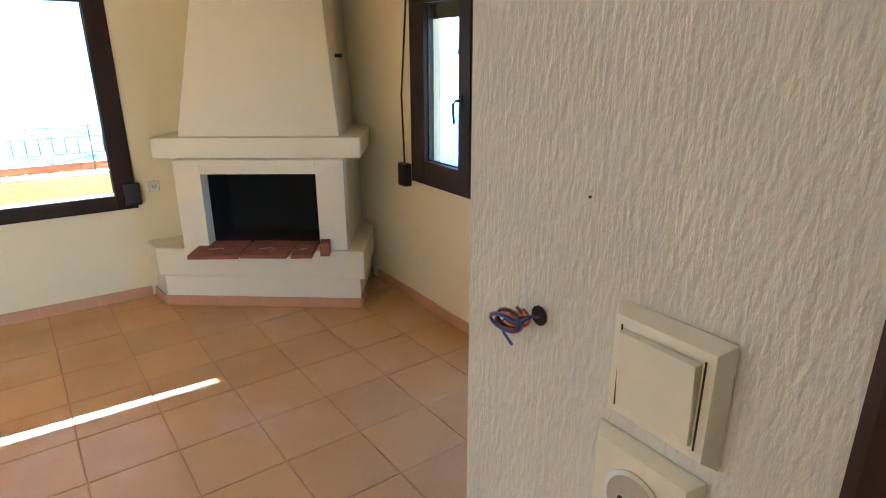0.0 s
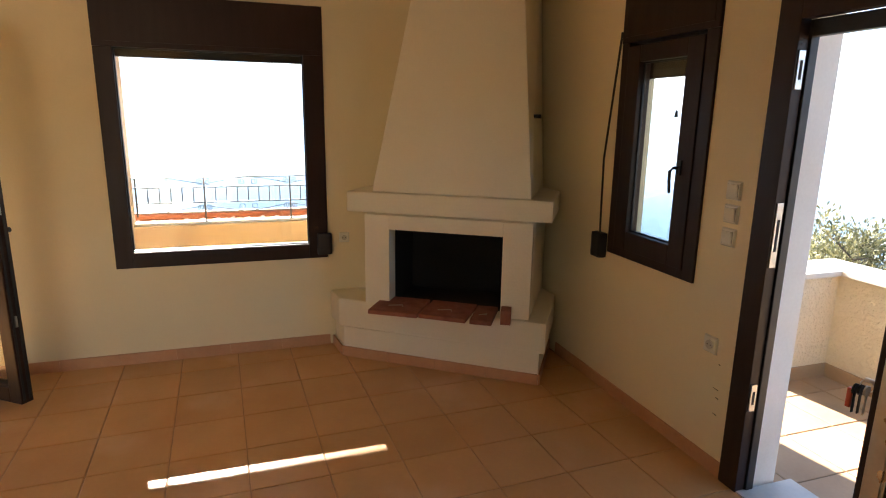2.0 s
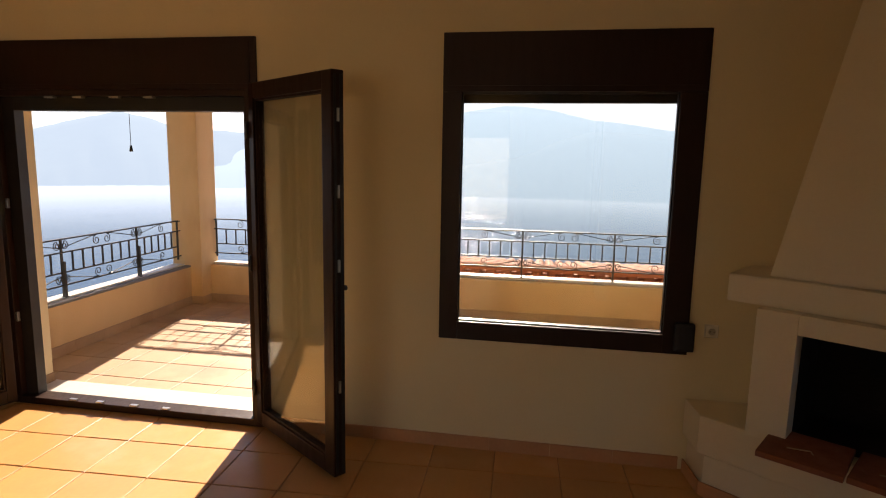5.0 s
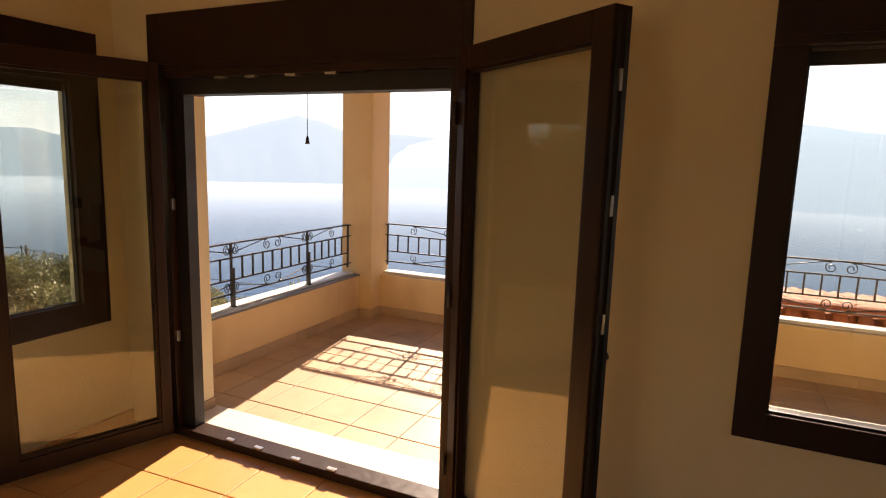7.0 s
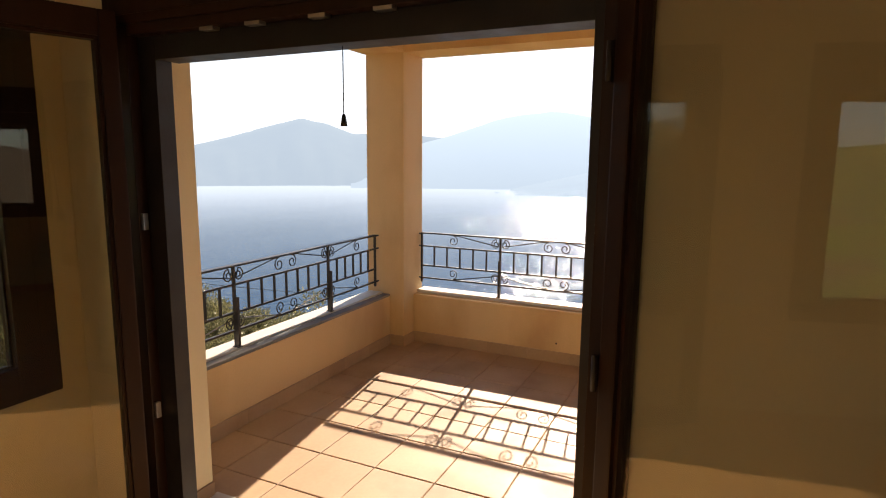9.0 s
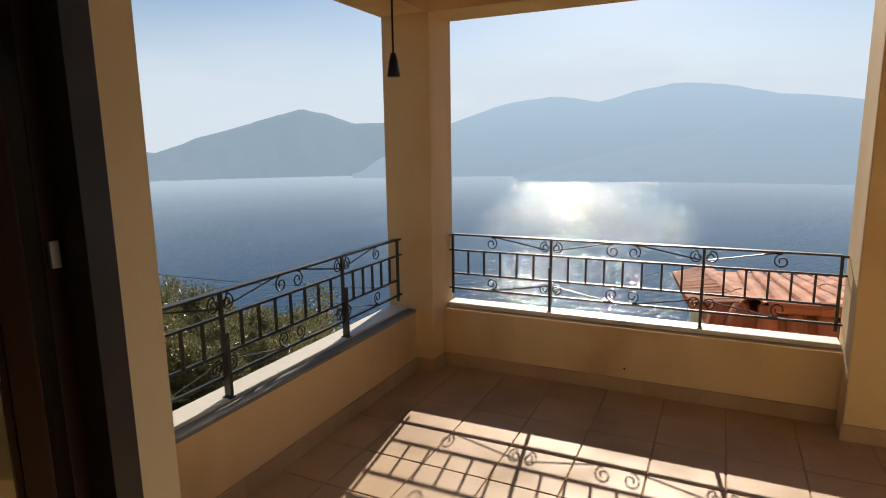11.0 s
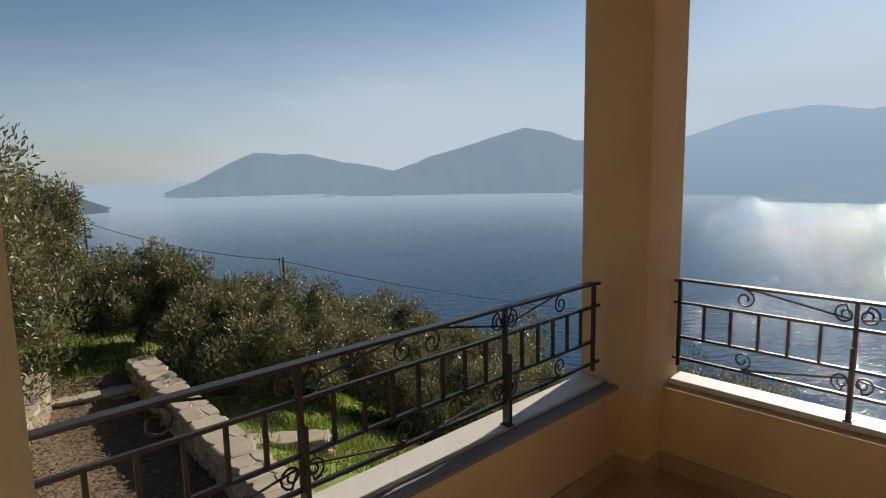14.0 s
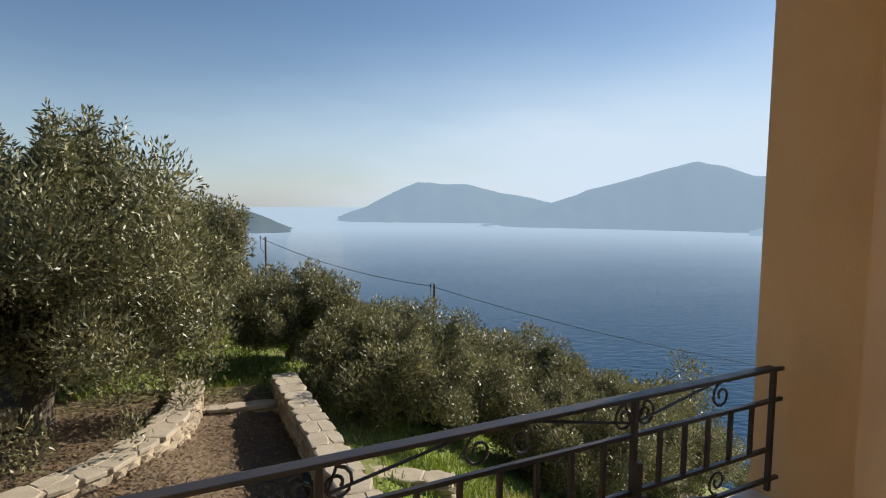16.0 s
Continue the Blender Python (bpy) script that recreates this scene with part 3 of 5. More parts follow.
# ---- parapets, pillars and beams of the balcony ----
PW0, PW1 = -6.835, -6.675        # west parapet, outer and inner face
PS0, PS1 = -3.315, -3.15        # south parapet
SILL = 0.42
RX, RY = -6.775, -3.24          # lines of the railings
PIL = [(-3.36, -3.016), (-0.66, -0.27), (2.10, 2.46)]
PX = (-6.83, -6.50)
for k, (a, b) in enumerate(PIL):
    tagged(link("pillar_%d" % (k + 1), box((PX[0], a, -3.0), (PX[1], b, 2.42), 0.012), OUT_PLASTER), "square ochre rendered balcony pillar", "pillar", kind="structure")
for k, (a, b) in enumerate([(-3.016, -0.66), (-0.27, 2.10)]):
    tagged(link("parapet_west_%d" % (k + 1), box((PW0, a, -3.0), (PW1, b, SILL - 0.03)), OUT_PLASTER), "low ochre rendered balcony parapet", "parapet", kind="structure")
    tagged(link("coping_west_%d" % (k + 1), box((PW0 - 0.03, a + 0.002, SILL - 0.028), (RX + 0.042, b - 0.002, SILL), 0.005), MARBLE), "white marble coping on the parapet", "coping", kind="structure")
tagged(link("parapet_south", box((PX[1], PS0, -3.0), (WO - 0.002, PS1, SILL - 0.03)), OUT_PLASTER), "low ochre rendered balcony parapet", "parapet", kind="structure")
tagged(link("coping_south", box((PX[1] + 0.002, PS0 - 0.03, SILL - 0.028), (WO - 0.004, RY + 0.025, SILL + 0.004), 0.005), MARBLE), "white marble coping on the parapet", "coping", kind="structure")
# inner strip in a darker grey than the marble beside it
tagged(link("coping_edge_south", box((PX[1] + 0.002, RY + 0.028, SILL - 0.028), (WO - 0.004, PS1 + 0.004, SILL - 0.008), 0.005), GREYSILL), "grey painted inner strip of the coping", "coping", kind="structure")
tagged(link("parapet_north", box((PX[1], 2.26, -3.0), (WO - 0.002, 2.46, SILL - 0.03)), OUT_PLASTER), "low ochre rendered balcony parapet", "parapet", kind="structure")
BEAM = 2.335
tagged(link("beam_west", box((PX[0] + 0.003, -3.357, BEAM), (PX[1] - 0.003, 2.457, 2.72)), OUT_PLASTER), "ochre rendered beam over the balcony edge", "beam", kind="structure")
tagged(link("beam_south", box((PX[1] - 0.003, -3.357, BEAM), (WO - 0.002, -3.02, 2.72)), OUT_PLASTER), "ochre rendered beam over the balcony edge", "beam", kind="structure")
tagged(link("balcony_ceiling", box((PX[0] + 0.004, -3.356, 2.721), (WO - 0.003, 2.456, 2.95)), OUT_PLASTER), "ochre rendered balcony ceiling", "ceiling", kind="structure")


def skirting(name, x0, y0, x1, y1, z, h, t, nx, ny, material, label):
    """A run of skirting tiles from one point to another; (nx, ny) points into the room."""
    root = tagged(new(name), label, "skirting", kind="structure")
    length = math.hypot(x1 - x0, y1 - y0)
    n = max(1, round(length / 0.34))
    ang = math.atan2(y1 - y0, x1 - x0)
    side = 1 if (math.cos(ang + math.pi / 2) * nx + math.sin(ang + math.pi / 2) * ny) > 0 else -1
    w = length / n
    me = bpy.data.meshes.new("skirting_tile")
    b = box((0.0006, 0, 0), (w - 0.0006, side * t, h), 0.0015)
    bmesh.ops.recalc_face_normals(b, faces=b.faces)
    b.to_mesh(me)
    b.free()
    me.materials.append(material)
    for i in range(n):
        o = new("tile", me)
        o.parent = root
        o.matrix_basis = pose(x0 + math.cos(ang) * w * i, y0 + math.sin(ang) * w * i, z, 0, 0, math.degrees(ang))
    return root


skirting("baseboard_west", W, -0.93, W, 1.41, -0.003, 0.075, 0.010, 1, 0, SKIRT, "terracotta skirting tiles along the wall")
skirting("baseboard_north", -3.24, N, ED[0] - 0.002, N, -0.003, 0.075, 0.010, 0, -1, SKIRT, "terracotta skirting tiles along the wall")
skirting("baseboard_south", W, S, E, S, -0.003, 0.075, 0.010, 0, 1, SKIRT, "terracotta skirting tiles along the wall")
for k, (a, b) in enumerate([(-3.016, -0.66), (-0.27, 2.10)]):
    skirting("balcony_baseboard_west_%d" % (k + 1), PW1, a, PW1, b, BF - 0.003, 0.09, 0.012, 1, 0, BTILE, "beige skirting tiles on the parapet")
skirting("balcony_baseboard_south", PX[1] + 0.012, PS1, WO, PS1, BF - 0.003, 0.09, 0.012, 0, 1, BTILE, "beige skirting tiles on the parapet")
for k, (a, b) in enumerate(PIL[:3]):
    lo = PS1 + 0.012 if k == 0 else a - 0.012
    skirting("pillar_baseboard_%d" % (k + 1), PX[1], lo, PX[1], b + 0.012, BF - 0.003, 0.09, 0.012, 1, 0, BTILE, "beige skirting tiles round the pillar")
    skirting("pillar_side_baseboard_%d" % (k + 1), PW1 + 0.012, b, PX[1], b, BF - 0.003, 0.09, 0.012, 0, 1, BTILE, "beige skirting tiles round the pillar")
skirting("balcony_baseboard_wall", WO, FD[1], WO, 2.25, BF - 0.003, 0.09, 0.012, -1, 0, BTILE, "beige skirting tiles on the house wall")
skirting("door_reveal_baseboard", -3.95, FD[0], WO, FD[0], BF - 0.003, 0.09, 0.012, 0, 1, BTILE, "beige skirting tile in the door reveal")
tagged(link("door_sill_marble", box((-4.20, FD[0] + 0.002, -0.05), (-3.932, FD[1] - 0.002, 0.006), 0.004), MARBLE), "white marble threshold of the french door", "threshold", kind="structure")


# ---- windows ----
def mapper(side):
    """Wall-local (along, outward, up) to world; returns a box builder."""
    def f(u, d, z):
        return {"W": (W - d, u, z), "N": (u, N + d, z), "S": (u, S - d, z), "E": (E + d, u, z)}[side]

    def b(bm, u0, u1, d0, d1, z0, z1, bev=0.004):
        p, q = f(u0, d0, z0), f(u1, d1, z1)
        return add_box(bm, [min(a, c) for a, c in zip(p, q)], [max(a, c) for a, c in zip(p, q)], bev)
    return f, b


def window(name, side, u0, u1, z0, z1, zbox, left, right, low, label, sash=0.0, handle=None, drop=0.05, mech=None):
    f, b = mapper(side)
    root = tagged(new(name), label, "window", kind="structure")
    bm = bmesh.new()
    b(bm, u0, u0 + left, -0.014, 0.075, z0, zbox)
    b(bm, u1 - right, u1, -0.014, 0.075, z0, zbox)
    b(bm, u0 + left, u1 - right, -0.014, 0.075, z0, z0 + low)
    part("window_frame", bm, BROWN, root)
    bm = bmesh.new()
    b(bm, u0, u1, -0.018, 0.20, zbox, z1, 0.005)
    bx = part("shutter_box", bm, BROWN, root, "dark brown roller shutter box")
    bm = bmesh.new()
    b(bm, u0 + 0.03, u1 - 0.03, -0.0215, -0.0175, zbox + 0.03, z1 - 0.03, 0.001)
    part("cover_panel", bm, BROWN, bx)
    a0, a1, c0, c1 = u0 + left, u1 - right, z0 + low, zbox
    if sash:
        bm = bmesh.new()
        b(bm, a0, a0 + sash, -0.022, 0.05, c0, c1 - 0.02, 0.006)
        b(bm, a1 - sash, a1, -0.022, 0.05, c0, c1 - 0.02, 0.006)
        b(bm, a0 + sash, a1 - sash, -0.022, 0.05, c0, c0 + sash, 0.006)
        b(bm, a0 + sash, a1 - sash, -0.022, 0.05, c1 - 0.02 - sash * 0.8, c1 - 0.02, 0.006)
        sa = part("sash", bm, BROWN, root)
        if handle:
            hu, hz = handle
            bm = bmesh.new()
            b(bm, hu - 0.014, hu + 0.014, -0.032, -0.022, hz - 0.035, hz + 0.035, 0.003)
            add_tube(bm, [f(hu, -0.03, hz), f(hu, -0.06, hz), f(hu - 0.01, -0.07, hz - 0.015), f(hu - 0.012, -0.068, hz - 0.06), f(hu - 0.01, -0.062, hz - 0.12)], 0.0095, 8, 0.007)
            part("handle", bm, BLACKISH, sa, "black window handle", True)
        a0, a1, c0, c1 = a0 + sash, a1 - sash, c0 + sash, c1 - 0.02 - sash * 0.8
    bm = bmesh.new()
    for r in ((a0, a0 + 0.008, c0, c1), (a1 - 0.008, a1, c0, c1), (a0, a1, c0, c0 + 0.008), (a0, a1, c1 - 0.008, c1)):
        b(bm, r[0] + 0.0005, r[1] - 0.0005, 0.006, 0.018, r[2] + 0.0005, r[3] - 0.0005, 0.001)
    part("glazing_bead", bm, BLACKISH, root)
    bm = bmesh.new()
    b(bm, a0 + 0.001, a1 - 0.001, 0.022, 0.028, c0 + 0.001, c1 - 0.001, 0)
    g = part("pane", bm, GLASS, root, "clear window glass")
    g.visible_shadow = False
    n = max(1, int(drop / 0.045))
    for i in range(n):
        bm = bmesh.new()
        z = zbox - i * 0.045
        b(bm, u0 + 0.03, u1 - 0.03, 0.11, 0.122, z - 0.0455, z - 0.0002, 0.004)
        part("slat", bm, BROWN, root)
    bm = bmesh.new()
    b(bm, u0 - 0.02, u1 + 0.02, 0.078, 0.36 if side == "W" else 0.33, z0 - 0.03, z0 - 0.001, 0.004)
    part("window_sill", bm, MARBLE, root, "white marble outer sill")
    if mech:
        mu, mz = mech
        bm = bmesh.new()
        b(bm, mu - 0.05, mu + 0.05, -0.055, -0.0145 if abs(mu - u1) < 0.04 else -0.002, mz - 0.075, mz + 0.075, 0.02)
        w_ = part("strap_winder", bm, BLACKISH, root, "dark shutter strap winder")
        if mech and side == "N":
            bm = bmesh.new()
            add_tube(bm, [f(mu + 0.005, -0.03, mz + 0.07), f(mu + 0.02, -0.05, mz + 0.5), f(mu + 0.07, -0.025, zbox + 0.06)], 0.006, 6)
            part("strap", bm, BLACKISH, w_)
    return root


window("window_1", "W", *BW, 1.955, 0.10, 0.125, 0.10, "large dark brown framed window with a roller shutter box", drop=0.05, mech=(1.385, 0.735))
window("window_2", "N", *NW, 1.985, 0.065, 0.075, 0.045, "small dark brown casement window, closed, with a black handle", sash=0.105, handle=(-2.16, 1.37), drop=0.2, mech=(-2.775, 0.87))
window("window_3", "S", *SA, 1.99, 0.065, 0.065, 0.045, "narrow dark brown casement window", sash=0.09, handle=(-3.07, 1.3), drop=0.16)
# added window, out of view, where the fill lamp's light comes in
window("window_5", "E", *EW, 2.05, 0.065, 0.065, 0.045, "wide dark brown window at the back of the room", drop=0.05)
window("window_4", "S", *SB, 1.99, 0.065, 0.065, 0.045, "narrow dark brown casement window", sash=0.09, handle=(-1.95, 1.3), drop=0.16)


# ---- french door ----
f_, b_ = mapper("W")
fd = tagged(new("door_1"), "dark brown french door frame with both leaves open inwards", "door", kind="structure")
bm = bmesh.new()
b_(bm, FD[0], FD[0] + 0.105, -0.012, 0.10, 0.0, 1.97)
b_(bm, FD[1] - 0.075, FD[1], -0.012, 0.10, 0.0, 1.97)
b_(bm, FD[0] + 0.105, FD[1] - 0.075, -0.012, 0.10, 1.935, 1.97)
b_(bm, FD[0] + 0.105, FD[1] - 0.075, -0.012, 0.10, 0.0, 0.045)
part("door_frame", bm, BROWN, fd)
bm = bmesh.new()
b_(bm, FD[0] + 0.1055, FD[0] + 0.19, 0.03, 0.098, 0.045, 1.934, 0.003)
b_(bm, FD[1] - 0.105, FD[1] - 0.075, 0.03, 0.13, 0.045, 1.934, 0.003)
b_(bm, FD[0] + 0.19, FD[1] - 0.105, 0.03, 0.13, 1.855, 1.934, 0.003)
part("shutter_track", bm, BLACKISH, fd)
bm = bmesh.new()
b_(bm, FD[0], FD[1], -0.018, 0.20, 1.97, FD[2], 0.005)
sb = part("shutter_box", bm, BROWN, fd, "dark brown roller shutter box")
bm = bmesh.new()
b_(bm, FD[0] + 0.035, FD[1] - 0.035, -0.0215, -0.0175, 2.0, FD[2] - 0.03, 0.001)
part("cover_panel", bm, BROWN, sb)
for u in (-2.25, -2.06, -1.82, -1.60):
    bm = bmesh.new()
    b_(bm, u - 0.03, u + 0.03, -0.010, 0.02, 1.923, 1.9345, 0.002)
    part("latch_keep", bm, STEEL, fd, "zinc latch keep")
    bm = bmesh.new()
    b_(bm, u - 0.025, u + 0.025, -0.008, 0.015, 0.0455, 0.055, 0.002)
    part("latch_keep", bm, STEEL, fd, "zinc latch keep")
for z in (0.57, 1.29):
    bm = bmesh.new()
    b_(bm, FD[0] + 0.1055, FD[0] + 0.12, -0.004, 0.016, z - 0.03, z + 0.03, 0.002)
    part("latch_keep", bm, STEEL, fd, "zinc latch keep")


def door_leaf(name, at, label, knob, w=0.79):
    """A glazed leaf that stands out from its hinge along local x."""
    root = thing(name, label, "door leaf", at)
    z0, z1, st, sh, th = 0.035, 2.0, 0.085, 0.055, 0.066
    bm = bmesh.new()
    add_box(bm, (0.01, 0, z0), (0.01 + sh, th, z1), 0.006)
    add_box(bm, (w - st, 0, z0), (w, th, z1), 0.006)
    add_box(bm, (0.01 + sh, 0, z0), (w - st, th, z0 + st), 0.006)
    add_box(bm, (0.01 + sh, 0, z1 - st), (w - st, th, z1), 0.006)
    part("leaf_frame", bm, BROWN, root)
    bm = bmesh.new()
    a0, a1, c0, c1 = 0.01 + sh, w - st, z0 + st, z1 - st
    for r in ((a0, a0 + 0.012, c0, c1), (a1 - 0.012, a1, c0, c1), (a0 + 0.012, a1 - 0.012, c0, c0 + 0.012), (a0 + 0.012, a1 - 0.012, c1 - 0.012, c1)):
        add_box(bm, (r[0], 0.012, r[2]), (r[1], th - 0.012, r[3]), 0.002)
    part("glazing_bead", bm, BROWN, root)
    g = part("pane", box((a0 + 0.012, 0.028, c0 + 0.012), (a1 - 0.012, 0.036, c1 - 0.012)), GLASS, root, "clear door glass")
    g.visible_shadow = False
    bm = bmesh.new()
    add_box(bm, (w + 0.0005, 0.01, z0 + 0.02), (w + 0.006, 0.022, z1 - 0.02), 0.001)
    add_box(bm, (w + 0.0005, 0.042, z0 + 0.02), (w + 0.005, 0.056, z1 - 0.02), 0.001)
    part("rubber_seal", bm, BLACKISH, root)
    for z in (0.5, 1.1, 1.45, 1.8):
        part("bolt_roller", box((w + 0.0005, 0.026, z - 0.03), (w + 0.009, 0.038, z + 0.03), 0.002), STEEL, root, "small zinc bolt roller")
    for z in (0.25, 1.0, 1.75):
        part("hinge", tube([(0.004, knob * 0.0 - 0.008, z - 0.045), (0.004, -0.008, z + 0.045)], 0.008, 8), BLACKISH, root, "black hinge", True)
    bm = bmesh.new()
    ky = th if knob > 0 else 0
    add_tube(bm, [(w - 0.04, ky, 0.98), (w - 0.04, ky + knob * 0.035, 0.98)], 0.011, 10, 0.014)
    part("knob", bm, BLACKISH, root, "small black knob", True)
    return root


ra = math.degrees(math.atan2(-0.30 + 0.985, -3.305 + 3.812))
door_leaf("door_leaf", pose(-3.812, -0.985, 0, 0, 0, ra), "open glazed french door leaf in a dark brown frame", 1, 0.84)
door_leaf("door_leaf", pose(-3.80, -2.655, 0, 0, 0, -20.0), "open glazed french door leaf beside the south wall", -1)


# ---- entrance door ----
ef = tagged(new("door_2"), "dark brown entrance door frame in the north wall", "door", kind="structure")
f_, b_ = mapper("N")
bm = bmesh.new()
b_(bm, ED[0], ED[0] + 0.10, -0.02, 0.03, 0.0, ED[2])
b_(bm, ED[1] - 0.10, ED[1], -0.02, 0.03, 0.0, ED[2])
b_(bm, ED[0] + 0.10, ED[1] - 0.10, -0.02, 0.03, ED[2] - 0.10, ED[2])
part("architrave", bm, BROWN, ef)
bm = bmesh.new()
b_(bm, ED[0] + 0.06, ED[0] + 0.11, 0.031, 0.07, 0.0, ED[2] - 0.10)
b_(bm, ED[1] - 0.11, ED[1] - 0.06, 0.031, 0.07, 0.0, ED[2] - 0.10)
b_(bm, ED[0] + 0.11, ED[1] - 0.11, 0.031, 0.07, ED[2] - 0.16, ED[2] - 0.10)
part("door_lining", bm, BLACKISH, ef)
for z, h in ((0.45, 0.06), (1.15, 0.13), (1.78, 0.07)):
    bm = bmesh.new()
    b_(bm, ED[0] + 0.1005, ED[0] + 0.106, -0.012, 0.018, z - h, z + h, 0.001)
    st_ = part("strike_plate", bm, STEEL, ef, "bright steel strike plate")
    bm = bmesh.new()
    b_(bm, ED[0] + 0.1062, ED[0] + 0.1072, -0.003, 0.009, z - h * 0.5, z + h * 0.5, 0)
    part("slot", bm, DARK_HOLE, st_)
bm = bmesh.new()
b_(bm, ED[0] + 0.1, ED[1] - 0.1, -0.015, 0.30, -0.03, 0.008, 0.003)
part("threshold", bm, MARBLE, ef, "pale marble threshold")

bm = bmesh.new()
b_(bm, ED[0] + 0.001, ED[0] + 0.088, 0.072, 0.214, -0.02, ED[2] - 0.001, 0.004)
part("reveal", bm, CREAM_BOARD, ef, "pale painted outer door reveal")

leaf = thing("entrance_door_leaf", "open dark brown panelled entrance door leaf with keys in its lock", "door leaf", pose(ED[1] - 0.115, N - 0.03, 0, 0, 0, -79))
lw, lt = 0.90, 0.06
part("slab", box((0, -lt, 0.012), (lw, 0, ED[2] - 0.13), 0.004), BROWN, leaf)
part("edge_strip", box((lw + 0.0005, -lt + 0.012, 0.02), (lw + 0.004, -0.012, ED[2] - 0.14), 0.001), STEEL, leaf, "pale metal edge strip")
for sy, s in ((0.0005, 1), (-lt - 0.0005, -1)):
    for z0, z1 in ((0.15, 0.85), (1.15, 1.95)):
        lo, hi = sorted((sy, sy + s * 0.008))
        part("raised_panel", box((0.14, lo, z0), (lw - 0.14, hi, z1), 0.005), BROWN, leaf)
part("lock_case", box((lw + 0.0045, -lt + 0.018, 0.93), (lw + 0.008, -0.018, 1.17), 0.001), STEEL, leaf, "bright steel lock plate")
hp = part("handle_plate", box((lw - 0.075, 0.0005, 0.90), (lw - 0.035, 0.008, 1.14), 0.003), BLACKISH, leaf, "black handle plate")
part("lever", tube([(lw - 0.055, 0.008, 1.08), (lw - 0.055, 0.05, 1.08), (lw - 0.075, 0.058, 1.08), (lw - 0.17, 0.056, 1.078)], 0.010, 8), BLACKISH, hp, "", True)
keys = thing("key_bunch", "bunch of keys with a red tag hanging from the door lock", "keys", leaf.matrix_basis @ pose(lw - 0.05, -lt, 1.12, 0, 0, 0))
part("key", tube([(0, -0.001, 0), (0, -0.035, 0)], 0.004, 8), STEEL, keys)
part("key_ring", tube([(0.0, -0.03 - 0.012 * math.sin(a), -0.012 + 0.012 * math.cos(a)) for a in [k * 0.45 for k in range(15)]], 0.0012, 5), STEEL, keys)
for k, (dy, a) in enumerate(((-0.028, 4), (-0.036, -8), (-0.044, 10))):
    bm = bmesh.new()
    add_tube(bm, [(0.004 * k, dy - 0.003, -0.022), (0.004 * k, dy + 0.001, -0.022)], 0.011, 10)
    add_box(bm, (0.004 * k - 0.0035, dy - 0.002, -0.07), (0.004 * k + 0.0035, dy, -0.03))
    part("key", bm, BLACKISH if k else STEEL, keys)
part("key_tag", box((-0.004, -0.060, -0.065), (0.006, -0.050, -0.025), 0.003), RED_WIRE, keys, "red plastic key tag")


# ---- partition door ----
pd = tagged(new("door_3"), "closed dark brown inner door in the partition", "door", kind="structure")
bm = bmesh.new()
add_box(bm, (0.385, PY - 0.02, 0), (0.47, PY + 0.14, 2.12), 0.008)
add_box(bm, (1.33, PY - 0.02, 0), (1.415, PY + 0.14, 2.12), 0.008)
add_box(bm, (0.385, PY - 0.02, 2.0805), (1.415, PY + 0.14, 2.165), 0.008)
part("architrave", bm, BROWN, pd)
part("slab", box((0.472, PY + 0.03, 0.006), (1.328, PY + 0.07, 2.079), 0.003), BROWN, pd)
part("door_handle", tube([(0.53, PY + 0.03, 1.02), (0.53, PY - 0.02, 1.02), (0.55, PY - 0.025, 1.02), (0.64, PY - 0.025, 1.02)], 0.009, 8), STEEL, pd, "steel lever handle", True)

# ---- fireplace ----
U, V = Vector((0.5497, 0.8354, 0)), Vector((-0.8354, 0.5497, 0))     # along the front, and inwards
fp = thing("fireplace", "white plastered corner fireplace with a tapered hood and raised hearth", "fireplace", pose(-3.3, 2.1, 0))
inv = fp.matrix_basis.inverted()


def fpart(name, bm, material, label="", parent=None):
    bmesh.ops.transform(bm, matrix=inv, verts=bm.verts)
    return part(name, bm, material, parent or fp, label)


g = 0.003
fpart("hearth_base", prism([(W + g, 1.45), (-3.60, 1.475), (-2.815, 2.53), (-3.355, N - g), (W + g, N - g)], 0.0, 0.205, 0.006), WHITE_PLASTER)
fpart("hearth_slab", prism([(W + g, 1.42), (-3.615, 1.445), (-2.775, 2.545), (-3.295, N - g), (W + g, N - g)], 0.2055, 0.40, 0.016), WHITE_PLASTER)
A = Vector((-3.444, 1.594, 0))


def on(x, y, z=0.0):
    p = A + U * x + V * y
    return Vector((p.x, p.y, z))


FM = Matrix(((U.x, V.x, 0, A.x), (U.y, V.y, 0, A.y), (0, 0, 1, 0), (0, 0, 0, 1)))
for name, lo, hi in (("pier", (0, 0, 0.4005), (0.163, 0.115, 0.988)), ("pier", (0.878, 0, 0.4005), (1.053, 0.115, 0.988)), ("lintel", (0.1632, 0.0005, 0.90), (0.8778, 0.115, 0.988))):
    bm = box(lo, hi, 0.004)
    bmesh.ops.transform(bm, matrix=FM, verts=bm.verts)
    fpart(name, bm, WHITE_PLASTER)
l_, r_ = on(0, 0.116), on(1.053, 0.116)
fpart("left_cheek", prism([tuple(l_[:2]), tuple(on(0.10, 0.116)[:2]), tuple(on(0.10, 0.42)[:2]), (W + g, 1.84)], 0.4005, 0.987), WHITE_PLASTER)
fpart("right_cheek", prism([tuple(on(0.95, 0.116)[:2]), tuple(r_[:2]), (-3.49, N - g), tuple(on(0.95, 0.7)[:2])], 0.4005, 0.987), WHITE_PLASTER)
